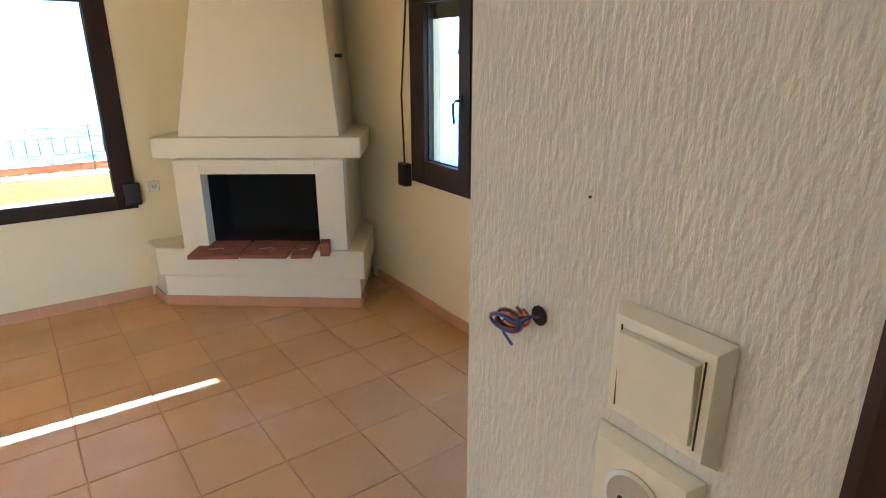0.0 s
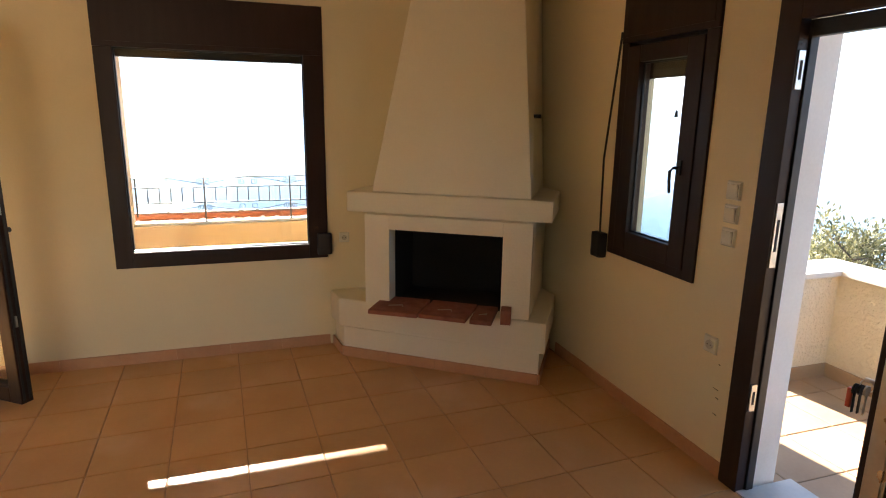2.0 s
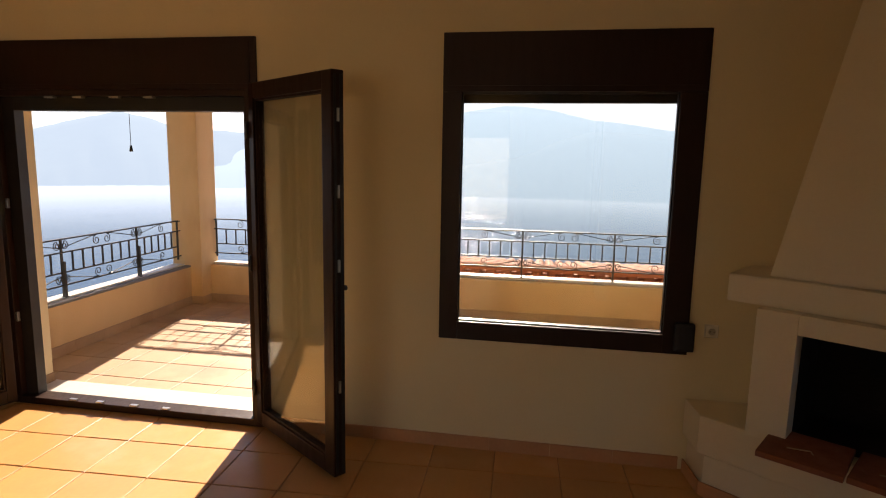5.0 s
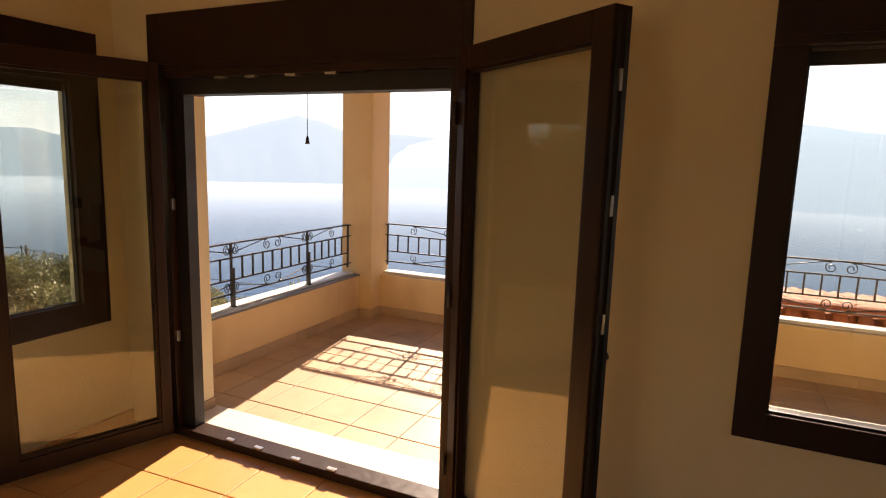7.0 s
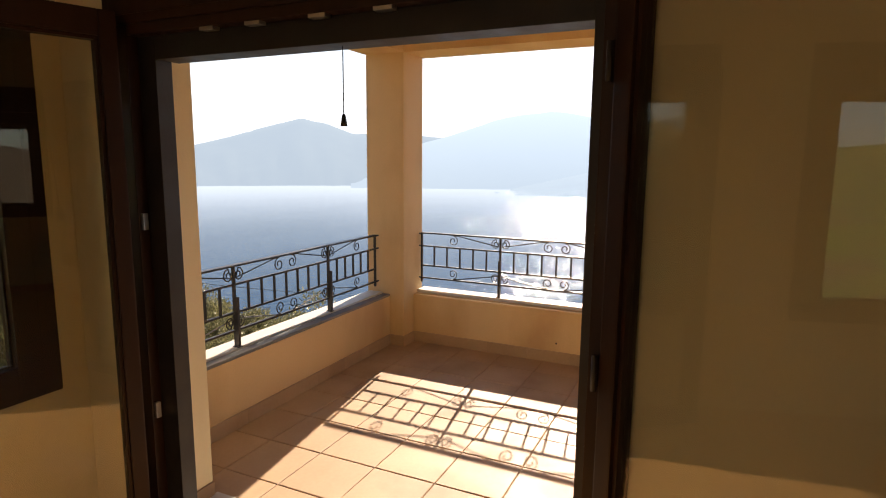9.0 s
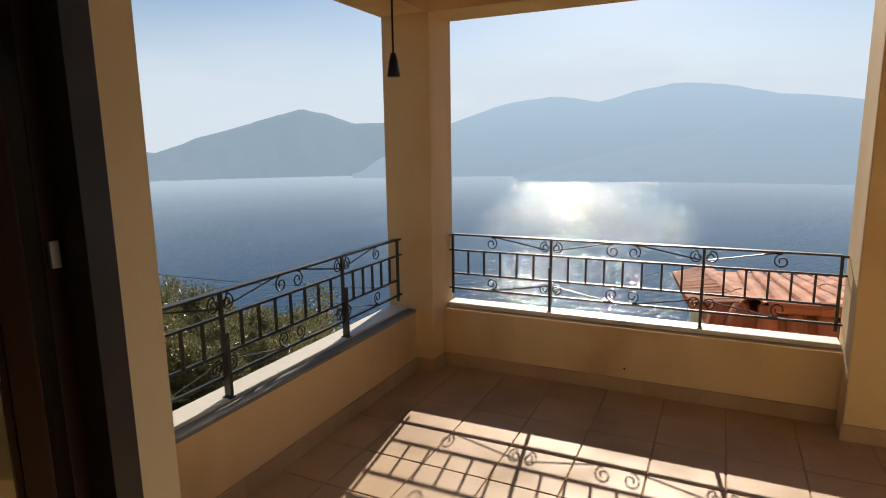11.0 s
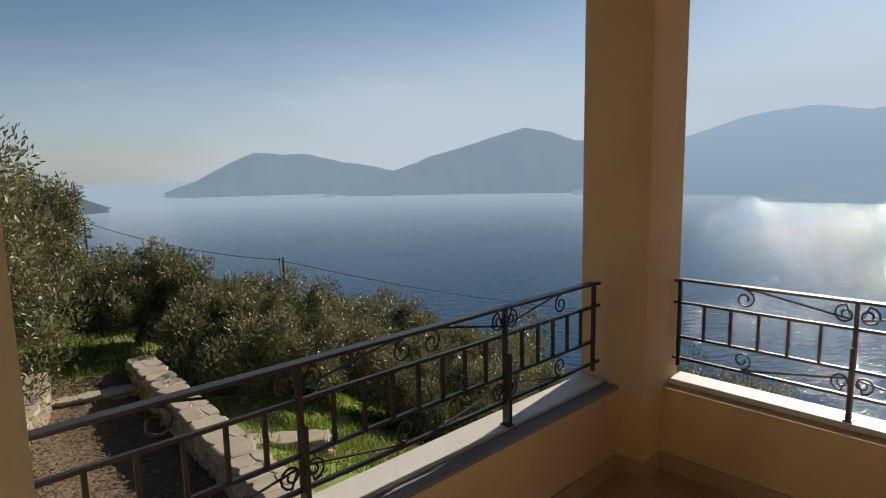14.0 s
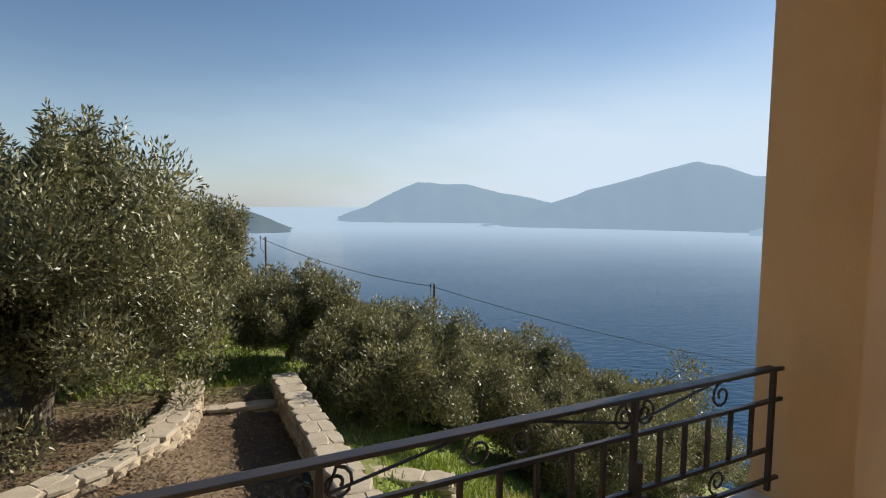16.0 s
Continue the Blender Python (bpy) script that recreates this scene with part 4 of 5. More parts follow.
for lo, hi in (((0.105, 0.116, 0.401), (0.165, 0.52, 0.98)), ((0.875, 0.116, 0.401), (0.945, 0.52, 0.98)), ((0.165, 0.47, 0.401), (0.875, 0.52, 0.98)),
               ((0.165, 0.116, 0.401), (0.875, 0.47, 0.409)), ((0.165, 0.116, 0.93), (0.875, 0.47, 0.98))):
    bm = box(lo, hi)
    bmesh.ops.transform(bm, matrix=FM, verts=bm.verts)
    fpart("firebox_lining", bm, SOOT, "soot-blackened firebox lining")
fpart("mantel", prism([(-3.572, 1.503), (-2.855, 2.592), (-3.305, N - g), (W + g, N - g), (W + g, 1.674)], 0.989, 1.118, 0.014), WHITE_PLASTER)
fpart("hood", loft([(-3.521, 1.658, 1.1185), (-2.965, 2.503, 1.1185), (-3.55, N - g, 1.1185), (W + g, N - g, 1.1185), (W + g, 1.86, 1.1185)],
                   [(-3.60, 2.03, TOP - g), (-3.29, 2.525, TOP - g), (-3.75, N - g, TOP - g), (W + g, N - g, TOP - g), (W + g, 2.18, TOP - g)], 0.012), WHITE_PLASTER)
bm = bmesh.new()
for p, q in (((W + 0.012, 1.437), (-3.60, 1.464)), ((-3.60, 1.464), (-2.808, 2.527)), ((-2.808, 2.527), (-3.33, N - 0.012))):
    d = Vector((q[0] - p[0], q[1] - p[1], 0)).normalized()
    n_ = Vector((d.y, -d.x, 0)) * 0.009
    k = max(1, round(math.hypot(q[0] - p[0], q[1] - p[1]) / 0.34))
    for i in range(k):
        a = Vector((*p, 0)).lerp(Vector((*q, 0)), i / k + 0.0006)
        c = Vector((*p, 0)).lerp(Vector((*q, 0)), (i + 1) / k - 0.0006)
        t_ = prism([(a.x, a.y), (c.x, c.y), (c.x + n_.x, c.y + n_.y), (a.x + n_.x, a.y + n_.y)], 0.0, 0.068, 0.002)
        fpart("tile", t_, SKIRT)
bm.free()
vent = on(1.0, 0.34, 1.60)
fpart("vent_stub", tube([vent + U * -0.02, vent + U * 0.03], 0.012, 8), BLACKISH, "small dark pipe stub in the hood")

# clay tiles and a brick on the hearth
for x, y, w, d, a in ((0.25, -0.035, 0.31, 0.29, 1.0), (0.565, -0.03, 0.29, 0.28, -2.0), (0.79, -0.04, 0.13, 0.27, 2.0)):
    root = thing("clay_tile", "worn red clay tile lying in the fireplace mouth", "tile", FM @ pose(x, y, 0.4095, 0.0, 0, a), "loose clay tiles")
    part("slab", box((-w / 2, -d / 2 - 0.02, 0.0), (w / 2, d / 2, 0.026), 0.006), BRICK, root)
    part("cement_smear", tube([(-w * 0.2, -0.05, 0.0265), (0.02, -0.02, 0.0275), (w * 0.1, -0.045, 0.0265)], 0.0035, 6), MORTAR, root, "grey cement smear", True)
br = thing("brick", "small red clay brick standing on the hearth", "brick", FM @ pose(0.925, -0.075, 0.4005, 0, 0, 6))
part("block", box((-0.03, -0.05, 0), (0.03, 0.05, 0.085), 0.004), BRICK, br)


# ---- switches and sockets ----
def plate(name, m, kind, label, w=0.082):
    """A wall plate whose back is the local xz plane and whose face looks along -y."""
    root = thing(name, label, "switch" if kind == "switch" else "socket", m)
    h = w / 2
    bm = loft([(-h, 0, -h), (h, 0, -h), (h, 0, h), (-h, 0, h)], [(-h * 0.84, -0.011, -h * 0.84), (h * 0.84, -0.011, -h * 0.84), (h * 0.84, -0.011, h * 0.84), (-h * 0.84, -0.011, h * 0.84)], 0.002)
    part("frame", bm, IVORY, root)
    if kind == "switch":
        bm = loft([(-h * 0.66, -0.0112, -h * 0.66), (h * 0.66, -0.0112, -h * 0.66), (h * 0.66, -0.0112, h * 0.66), (-h * 0.66, -0.0112, h * 0.66)],
                  [(-h * 0.64, -0.014, -h * 0.64), (h * 0.64, -0.014, -h * 0.64), (h * 0.64, -0.018, h * 0.64), (-h * 0.64, -0.018, h * 0.64)], 0.001)
        part("rocker", bm, IVORY, root)
        for a in (-1, 1):
            part("gap", box((a * h * 0.70 - 0.0006, -0.0116, -h * 0.70), (a * h * 0.70 + 0.0006, -0.0108, h * 0.70)), DARK_HOLE, root)
    else:
        bm = bmesh.new()
        add_tube(bm, [(0, -0.0112, 0), (0, -0.0135, 0)], h * 0.58, 24)
        ins = part("insert", bm, IVORY, root, "", True)
        bm = bmesh.new()
        add_tube(bm, [(0, -0.0136, 0), (0, -0.0140, 0)], h * 0.50, 24)
        part("well", bm, SHADED_WELL, ins)
        bm = bmesh.new()
        for a in (-0.0095, 0.0095):
            add_tube(bm, [(a, -0.0141, 0), (a, -0.0146, 0)], 0.0028, 8)
        part("hole", bm, DARK_HOLE, ins)
    return root


# darker ivory: shade of a sunken socket well put into a flat disc's colour
SHADED_WELL = surface("ivory_plastic_recess", (0.50, 0.46, 0.37), (0.42, 0.38, 0.30), 0.4, bump=0)
plate("light_switch", pose(0.270, PY - 0.001, 1.403), "switch", "large ivory plastic light switch on the white partition", 0.092)
plate("wall_socket", pose(0.264, PY - 0.001, 1.299), "socket", "ivory plastic wall socket under the switch", 0.092)
for z in (1.302, 1.20, 1.098):
    plate("light_switch", pose(-1.833, N - 0.001, z), "switch", "small ivory plastic light switch beside the entrance")
plate("wall_socket", pose(-1.858, N - 0.001, 0.594), "socket", "ivory plastic wall socket low by the entrance")
plate("wall_socket", pose(W + 0.001, 1.522, 0.767, 0, 0, 90), "socket", "ivory plastic wall socket beside the fireplace", 0.07)
for x in (-2.93, -2.80, -2.67):
    plate("wall_socket", pose(x, S + 0.001, 0.75, 0, 0, 180), "socket", "ivory plastic wall socket on the south wall")
for z in (1.05, 1.22):
    plate("light_switch", pose(-2.93, S + 0.001, z, 0, 0, 180), "switch", "ivory plastic light switch on the south wall")
wb = thing("cable_bundle", "coiled red, black and blue cables poking out of a wall hole", "cables", pose(0.134, PY, 1.396) @ Matrix.Diagonal((0.82, 0.82, 0.82, 1)))
part("hole", tube([(0.012, -0.0012, 0.008), (0.012, -0.0025, 0.008)], 0.011, 12), DARK_HOLE, wb)
wr_ = random.Random(6)
for k, mt in enumerate((RED_WIRE, RED_WIRE, BLACK_WIRE, RED_WIRE, RED_WIRE, BLUE_WIRE)):
    cx, cz, rx, rz = -0.008 + wr_.uniform(-0.004, 0.004), wr_.uniform(-0.003, 0.004), wr_.uniform(0.013, 0.020), wr_.uniform(0.006, 0.011)
    pts = [(0.012, -0.002, 0.006), (0.010, -0.010, 0.008)]
    for i in range(17):
        a = 0.5 + i * 0.46
        pts.append((cx + rx * math.cos(a), -0.014 - 0.003 * k - 0.008 * math.sin(a * 0.5), cz + rz * math.sin(a)))
    if mt is BLUE_WIRE:
        pts += [(-0.018, -0.028, -0.004), (-0.010, -0.030, -0.013), (0.004, -0.030, -0.021)]
    part("cable", tube(pts, 0.0017, 6), mt, wb, "", True)


# ---- railings ----
def bar(bm, p, q, w=0.014):
    """A square bar between two points."""
    p, q = Vector(p), Vector(q)
    d = q - p
    m = Matrix.Translation(p) @ d.to_track_quat("X", "Z").to_matrix().to_4x4()
    add_box(bm, (0, -w / 2, -w / 2), (d.length, w / 2, w / 2), 0, m)
    return bm


def spiral(cx, cz, r, start, turns, sx, n=16):
    out = []
    for i in range(n + 1):
        t = i / n
        a = start + turns * 2 * math.pi * t
        k = r * (1 - 0.72 * t)
        out.append((cx + sx * k * math.cos(a), 0, cz + k * math.sin(a)))
    return out


def scroll(x0, x1, z0, z1):
    """An S-scroll: a curl under the top near x0, a long straight, and a curl over the bottom at x1."""
    h = z1 - z0
    r = h * 0.44
    s = 1 if x1 > x0 else -1
    a = spiral(x0 + s * r * 0.2, z1 - r - 0.004, r, math.pi / 2, -1.35, s)
    b = spiral(x1 - s * r * 0.9, z0 + r + 0.006, r * 0.92, -math.pi / 2 + math.pi, -1.35, -s)
    return a, b, [a[0], (x0 + s * 0.05, 0, z1 - 0.004), (x1 - s * (r * 0.4), 0, z0 + h * 0.32), b[0]]


def railing(name, at, stops, counts, label):
    """Wrought iron railing along local x, its foot on the coping; stops are the posts."""
    root = thing(name, label, "railing", at, "balcony railings")
    zt, z2, z3, z4 = 0.482, 0.372, 0.205, 0.098
    L0, L1 = stops[0], stops[-1]
    bm = bmesh.new()
    add_box(bm, (L0, -0.019, zt - 0.005), (L1, 0.019, zt + 0.007), 0.003)
    part("top_rail", bm, IRON, root)
    for z in (z2, z3, z4):
        part("rail", box((L0, -0.007, z - 0.006), (L1, 0.007, z + 0.006)), IRON, root)
    for i, x in enumerate(stops):
        bm = bmesh.new()
        end = i in (0, len(stops) - 1)
        add_box(bm, (x - 0.008, -0.008, 0.06 if end else 0.0), (x + 0.008, 0.008, zt - 0.005), 0.001)
        if not end:
            add_box(bm, (x - 0.0085, -0.030, 0.0), (x + 0.0085, -0.0085, 0.30), 0.003)
            add_box(bm, (x - 0.016, -0.034, 0.0), (x + 0.016, 0.014, 0.006))
        else:
            s = -1 if i == 0 else 1
            for z in (zt - 0.006, z2, z4):
                lo, hi = sorted((x, x + s * 0.05))
                add_box(bm, (lo, -0.006, z - 0.006), (hi, 0.006, z + 0.006))
        part("post", bm, IRON, root)
    for (a, b), n in zip(zip(stops, stops[1:]), counts):
        for k in range(1, n + 1):
            x = a + (b - a) * k / (n + 1)
            part("baluster", box((x - 0.006, -0.006, z3 + 0.006), (x + 0.006, 0.006, z2 - 0.006)), IRON, root)
        w = b - a
        runs = []
        if a == L0:
            runs = [(a + w * 0.40, b)]
        elif b == L1:
            runs = [(b - w * 0.40, a)]
        else:
            runs = [(a + w * 0.44, a), (b - w * 0.44, b)]
        for x0, x1 in runs:
            for lo, hi, flip in ((z2 + 0.006, zt - 0.005, False), (z4 + 0.006, z3 - 0.006, True)):
                bm = bmesh.new()
                for pts in scroll(x0, x1, lo, hi):
                    if flip:
                        pts = [(x, y, lo + hi - z) for x, y, z in pts]
                    add_tube(bm, pts, 0.0042, 5)
                part("scroll", bm, IRON, root)
    return root


iron = "black wrought iron railing with scrolls on the parapet"
railing("railing", pose(RX, -2.99, SILL, 0, 0, 90), (0, 0.705, 1.62, 2.30), (5, 7, 5), iron)
railing("railing", pose(RX, -0.235, SILL, 0, 0, 90), (0, 0.68, 1.595, 2.29), (5, 7, 5), iron)
railing("railing", pose(-4.22, RY, SILL + 0.002, 0, 0, 180), (0, 0.655, 1.565, 2.20), (5, 7, 5), iron)


# ---- shutter pull cords ----
def pull_cord(x, y, z0, z1):
    root = thing("shutter_cord", "thin black shutter pull cord with a small tassel weight", "cord", pose(x, y, z1), "shutter cords")
    part("cord", tube([(0, 0, 0), (0.003, 0.002, (z0 - z1) * 0.5), (0, 0, z0 - z1 + 0.03)], 0.0018, 5), BLACK_WIRE, root)
    part("weight", tube([(0, 0, z0 - z1 + 0.036), (0, 0, z0 - z1 + 0.024), (0, 0, z0 - z1)], 0.004, 10, 0.0105), BLACK_WIRE, root, "black tassel weight", True)
    return root


pull_cord(-3.90, -1.785, 1.62, 1.856)
pull_cord(-2.444, 3.05, 1.605, 1.98)
skirting("porch_baseboard_west", -2.45, 3.98, -2.45, 4.42, BF - 0.003, 0.09, 0.012, 1, 0, BTILE, "beige skirting tiles on the porch parapet")
skirting("porch_baseboard_north", -2.45, 4.42, 0.6, 4.42, BF - 0.003, 0.09, 0.012, 0, -1, BTILE, "beige skirting tiles on the porch parapet")

# ---- marks on the walls ----
def mark(name, label, category, a, c, w):
    root = thing(name, label, category, pose(*a))
    return part("mark", tube([(0, 0, 0), tuple(q - p for p, q in zip(a, c))], w, 7), DARK_HOLE, root)


mark("wall_plug", "small dark drill hole in the balcony parapet", "hole", (PW1 - 0.004, -1.78, 0.13), (PW1 + 0.0015, -1.78, 0.13), 0.007)
for x, z in ((-4.02, 1.72), (-3.98, 1.73)):
    mark("wall_plug", "small brown drill hole in the door reveal", "hole", (x, FD[0] - 0.004, z), (x, FD[0] + 0.0015, z), 0.006)
for x, z in ((0.189, 1.515),):
    mark("wall_plug", "tiny nail hole in the white partition", "hole", (x, PY + 0.004, z), (x, PY - 0.0012, z), 0.0012)
for x, z, d in ((-1.800, 0.52, 0.010), (-1.815, 0.40, 0.030), (-1.795, 0.36, 0.018), (-1.80, 0.28, 0.022)):
    mark("scuff", "dark scuff scratch on the wall by the entrance", "scuff", (x, N - 0.0008, z), (x + d, N - 0.0008, z - 0.004), 0.0014)

# ---- porch outside the entrance ----
tagged(link("porch_parapet", prism([(-2.65, 3.98), (-2.45, 3.98), (-2.45, 4.42), (0.6, 4.42), (0.6, 4.62), (-2.65, 4.62)], -3.0, 0.66), STUCCO), "rough cream stuccoed porch parapet", "parapet", kind="structure")
tagged(link("porch_coping", prism([(-2.69, 3.97), (-2.41, 3.97), (-2.41, 4.38), (0.6, 4.38), (0.6, 4.66), (-2.69, 4.66)], 0.661, 0.695, 0.004), MARBLE), "white coping on the porch parapet", "coping", kind="structure")


# ---- lower neighbouring roof ----
roof = thing("tiled_roof", "red clay pantile roof of a lower house below the balcony", "roof", pose(-8.0, -1.03, 0.24))
RN = 5.6          # length of the ridge northwards
W0, W1 = Vector((-5.0, -0.46, -0.71)), Vector((-5.0, RN, -0.71))
S0, S1 = Vector((0.0, -0.31, -0.03)), Vector((-5.0, -0.75, -0.80))
E0, E1 = Vector((0.78, -0.34, -0.56)), Vector((0.78, RN, -0.56))
R0, R1 = Vector((0, 0, 0)), Vector((0, RN, 0))
bm = bmesh.new()
v = [bm.verts.new(p) for p in (R0, R1, W1, W0, S1, S0, E0, E1)]
for f in ((0, 1, 2, 3), (0, 3, 4, 5), (0, 5, 6), (0, 6, 7, 1)):
    bm.faces.new([v[q] for q in f])
bmesh.ops.recalc_face_normals(bm, faces=bm.faces)
low = bmesh.ops.extrude_face_region(bm, geom=bm.faces[:])
for q in low["geom"]:
    if isinstance(q, bmesh.types.BMVert):
        q.co.z -= 0.14
bmesh.ops.recalc_face_normals(bm, faces=bm.faces)
part("roof_deck", bm, ROOFTILE, roof)


def barrel(length, r0, r1, seg=6):
    """A half-round clay tile with thickness, along local x."""
    bm = bmesh.new()
    rows = []
    for x, r in ((0, r0), (length, r1)):
        rows.append([[bm.verts.new((x, k * math.cos(math.pi * i / seg), k * 0.8 * math.sin(math.pi * i / seg))) for i in range(seg + 1)] for k in (r, r - 0.014)])
    for i in range(seg):
        for s in (0, 1):
            bm.faces.new((rows[0][s][i], rows[0][s][i + 1], rows[1][s][i + 1], rows[1][s][i]))
        for e in (0, 1):
            bm.faces.new((rows[e][0][i], rows[e][0][i + 1], rows[e][1][i + 1], rows[e][1][i]))
    bmesh.ops.recalc_face_normals(bm, faces=bm.faces)
    me = bpy.data.meshes.new("roof_tile")
    bm.to_mesh(me)
    bm.free()
    me.materials.append(ROOFTILE)
    return me


BAR, CAP = barrel(0.44, 0.065, 0.085), barrel(0.40, 0.085, 0.105)


def lay_run(me, name, p, q, pitch, lift, roll=0.0):
    """Overlapping tiles from p down to q, each set on the one below."""
    p, q = Vector(p), Vector(q)
    d = q - p
    turn = d.to_track_quat("X", "Z").to_matrix().to_4x4()
    for i in range(max(1, int(d.length / pitch))):
        t = new(name, me)
        t.parent = roof
        t.matrix_basis = Matrix.Translation(p + d.normalized() * pitch * i + Vector((0, 0, lift + random.uniform(-0.006, 0.006)))) @ turn @ pose(0, 0, 0, roll, 1.5, random.uniform(-1.5, 1.5))


for k in range(29):
    y = 0.10 + k * 0.19
    lay_run(BAR, "tile", (0, y, 0), (-5.0, y, -0.71), 0.39, 0.015)
    lay_run(BAR, "tile", (0, y, 0), (0.78, y, -0.56), 0.39, 0.015)
for k in range(26):
    a = (k + 0.6) / 26
    lay_run(BAR, "tile", R0.lerp(W0, a), S0.lerp(S1, a), 0.36, 0.02)
for k in range(2):
    a = (k + 0.5) / 2
    lay_run(BAR, "tile", R0.lerp(S0, a), S0.lerp(E0, 0.75 + 0.25 * a), 0.36, 0.02)
lay_run(CAP, "ridge_tile", R1, R0, 0.34, 0.035)
lay_run(CAP, "ridge_tile", R0, W0, 0.34, 0.035)
# pale walls of the lower house under the eaves
lower = [(-4.8, -0.60), (-0.1, -0.20), (0.6, -0.20), (0.6, RN - 0.2), (-4.8, RN - 0.2)]
part("house_wall", loft([(x, y, -9.0) for x, y in lower], [(-4.8, -0.60, -0.92), (-0.1, -0.20, -0.22), (0.6, -0.20, -0.62), (0.6, RN - 0.2, -0.62), (-4.8, RN - 0.2, -0.86)]), STUCCO, roof, "pale rendered house wall")


# ---- stone garden walls ----
def stone_mesh(seed):
    rnd = random.Random(seed)
    bm = bmesh.new()
    bmesh.ops.create_icosphere(bm, subdivisions=1, radius=0.5)
    for v in bm.verts:
        k = rnd.uniform(0.85, 1.12)
        v.co = Vector([math.copysign(min(abs(c) * 1.35 * k, 0.5), c) for c in v.co])
    me = bpy.data.meshes.new("stone")
    bm.to_mesh(me)
    bm.free()
    me.materials.append(STONE)
    return me


def slab_mesh(seed):
    """A flat walling slab with an irregular outline and a slightly domed, chipped top."""
    rnd = random.Random(seed)
    bm = bmesh.new()
    n = 9
    rim = []
    for i in range(n):
        a = 2 * math.pi * (i + rnd.uniform(-0.25, 0.25)) / n
        c, s = math.cos(a), math.sin(a)
        k = 0.5 / max(abs(c), abs(s)) * rnd.uniform(0.88, 1.0)
        rim.append((c * k, s * k))
    rows = [[bm.verts.new((x * q, y * q, z + rnd.uniform(-0.05, 0.05) * (q < 1))) for x, y in rim] for q, z in ((1.0, -0.5), (1.0, 0.30), (0.90, 0.47))]
    for a, b in zip(rows, rows[1:]):
        for i in range(n):
            bm.faces.new((a[i], a[(i + 1) % n], b[(i + 1) % n], b[i]))
    bm.faces.new(rows[-1])
    bm.faces.new(rows[0][::-1])
    me = bpy.data.meshes.new("cap_stone")
    bm.to_mesh(me)
    bm.free()
    me.materials.append(CAPSTONE)
    return me


STONES = [stone_mesh(i) for i in range(9)]
SLABS = [slab_mesh(40 + i) for i in range(9)]


def stone_wall(name, path, z_top, height, width, label, course=0.13, length=0.24):
    """Courses of uneven stones on both faces and a row of flat cap stones, round a mortar core."""
    root = tagged(new(name), label, "garden wall", kind="structure")
    rnd = random.Random(len(path) * 7 + int(height * 100))
    pts = [Vector((x, y, 0)) for x, y in path]
    fine = []
    for a, b in zip(pts, pts[1:]):
        n = max(1, int((b - a).length / 0.12))
        fine += [a.lerp(b, i / n) for i in range(n)]
    fine.append(pts[-1])
    bm = bmesh.new()
    rows = []
    for i, p in enumerate(fine):
        d = (fine[min(i + 1, len(fine) - 1)] - fine[max(i - 1, 0)]).normalized()
        s = Vector((d.y, -d.x, 0)) * (width / 2 - 0.05)
        rows.append([bm.verts.new((*(p + k * s)[:2], z)) for k, z in ((-1, z_top - height), (1, z_top - height), (1, z_top - 0.005), (-1, z_top - 0.005))])
    for a, b in zip(rows, rows[1:]):
        for j in range(4):
            bm.faces.new((a[j], a[(j + 1) % 4], b[(j + 1) % 4], b[j]))
    bm.faces.new(rows[0])
    bm.faces.new(rows[-1][::-1])
    bmesh.ops.recalc_face_normals(bm, faces=bm.faces)
    part("mortar_core", bm, MORTAR, root)
    total = sum((b - a).length for a, b in zip(fine, fine[1:]))

    def at(t):
        t = min(max(t, 0), total - 1e-4)
        for a, b in zip(fine, fine[1:]):
            ln = (b - a).length
            if t <= ln:
                return a.lerp(b, t / ln), (b - a).normalized()
            t -= ln
        return fine[-1], (fine[-1] - fine[-2]).normalized()

    z = z_top - 0.05
    while z > z_top - height:
        h = course * rnd.uniform(0.75, 1.2)
        t = rnd.uniform(-0.1, 0.0)
        while t < total:
            w = length * rnd.uniform(0.6, 1.5)
            p, d = at(t + w / 2)
            for k in (-1, 1):
                s = Vector((d.y, -d.x, 0)) * k * (width / 2 - 0.07)
                o = new("stone", rnd.choice(STONES))
                o.parent = root
                o.matrix_basis = pose(p.x + s.x, p.y + s.y, z - h / 2, rnd.uniform(-5, 5), rnd.uniform(-5, 5), math.degrees(math.atan2(d.y, d.x)) + rnd.uniform(-5, 5)) @ Matrix.Diagonal((w * 0.97, 0.15, h * 0.96, 1))
            t += w
        z -= h
    t = 0.0
    while t < total - 0.05:
        w = min(length * rnd.uniform(1.0, 2.0), total - t)
        p, d = at(t + w / 2)
        side = Vector((d.y, -d.x, 0))
        cut = rnd.choice((0.0, rnd.uniform(-0.12, 0.12), rnd.uniform(-0.12, 0.12))) * width
        spans = [(-width / 2, width / 2)] if cut == 0.0 else [(-width / 2, cut), (cut, width / 2)]
        for a, b in spans:
            q = p + side * (a + b) / 2
            o = new("cap_stone", rnd.choice(SLABS))
            o.parent = root
            o.matrix_basis = pose(q.x, q.y, z_top - 0.022 + rnd.uniform(-0.004, 0.004), rnd.uniform(-1, 1), rnd.uniform(-1, 1), math.degrees(math.atan2(d.y, d.x)) + rnd.choice((0, 180))) @ Matrix.Diagonal((w * 1.06, (b - a) * 1.06, 0.05, 1))
        t += w
    return root


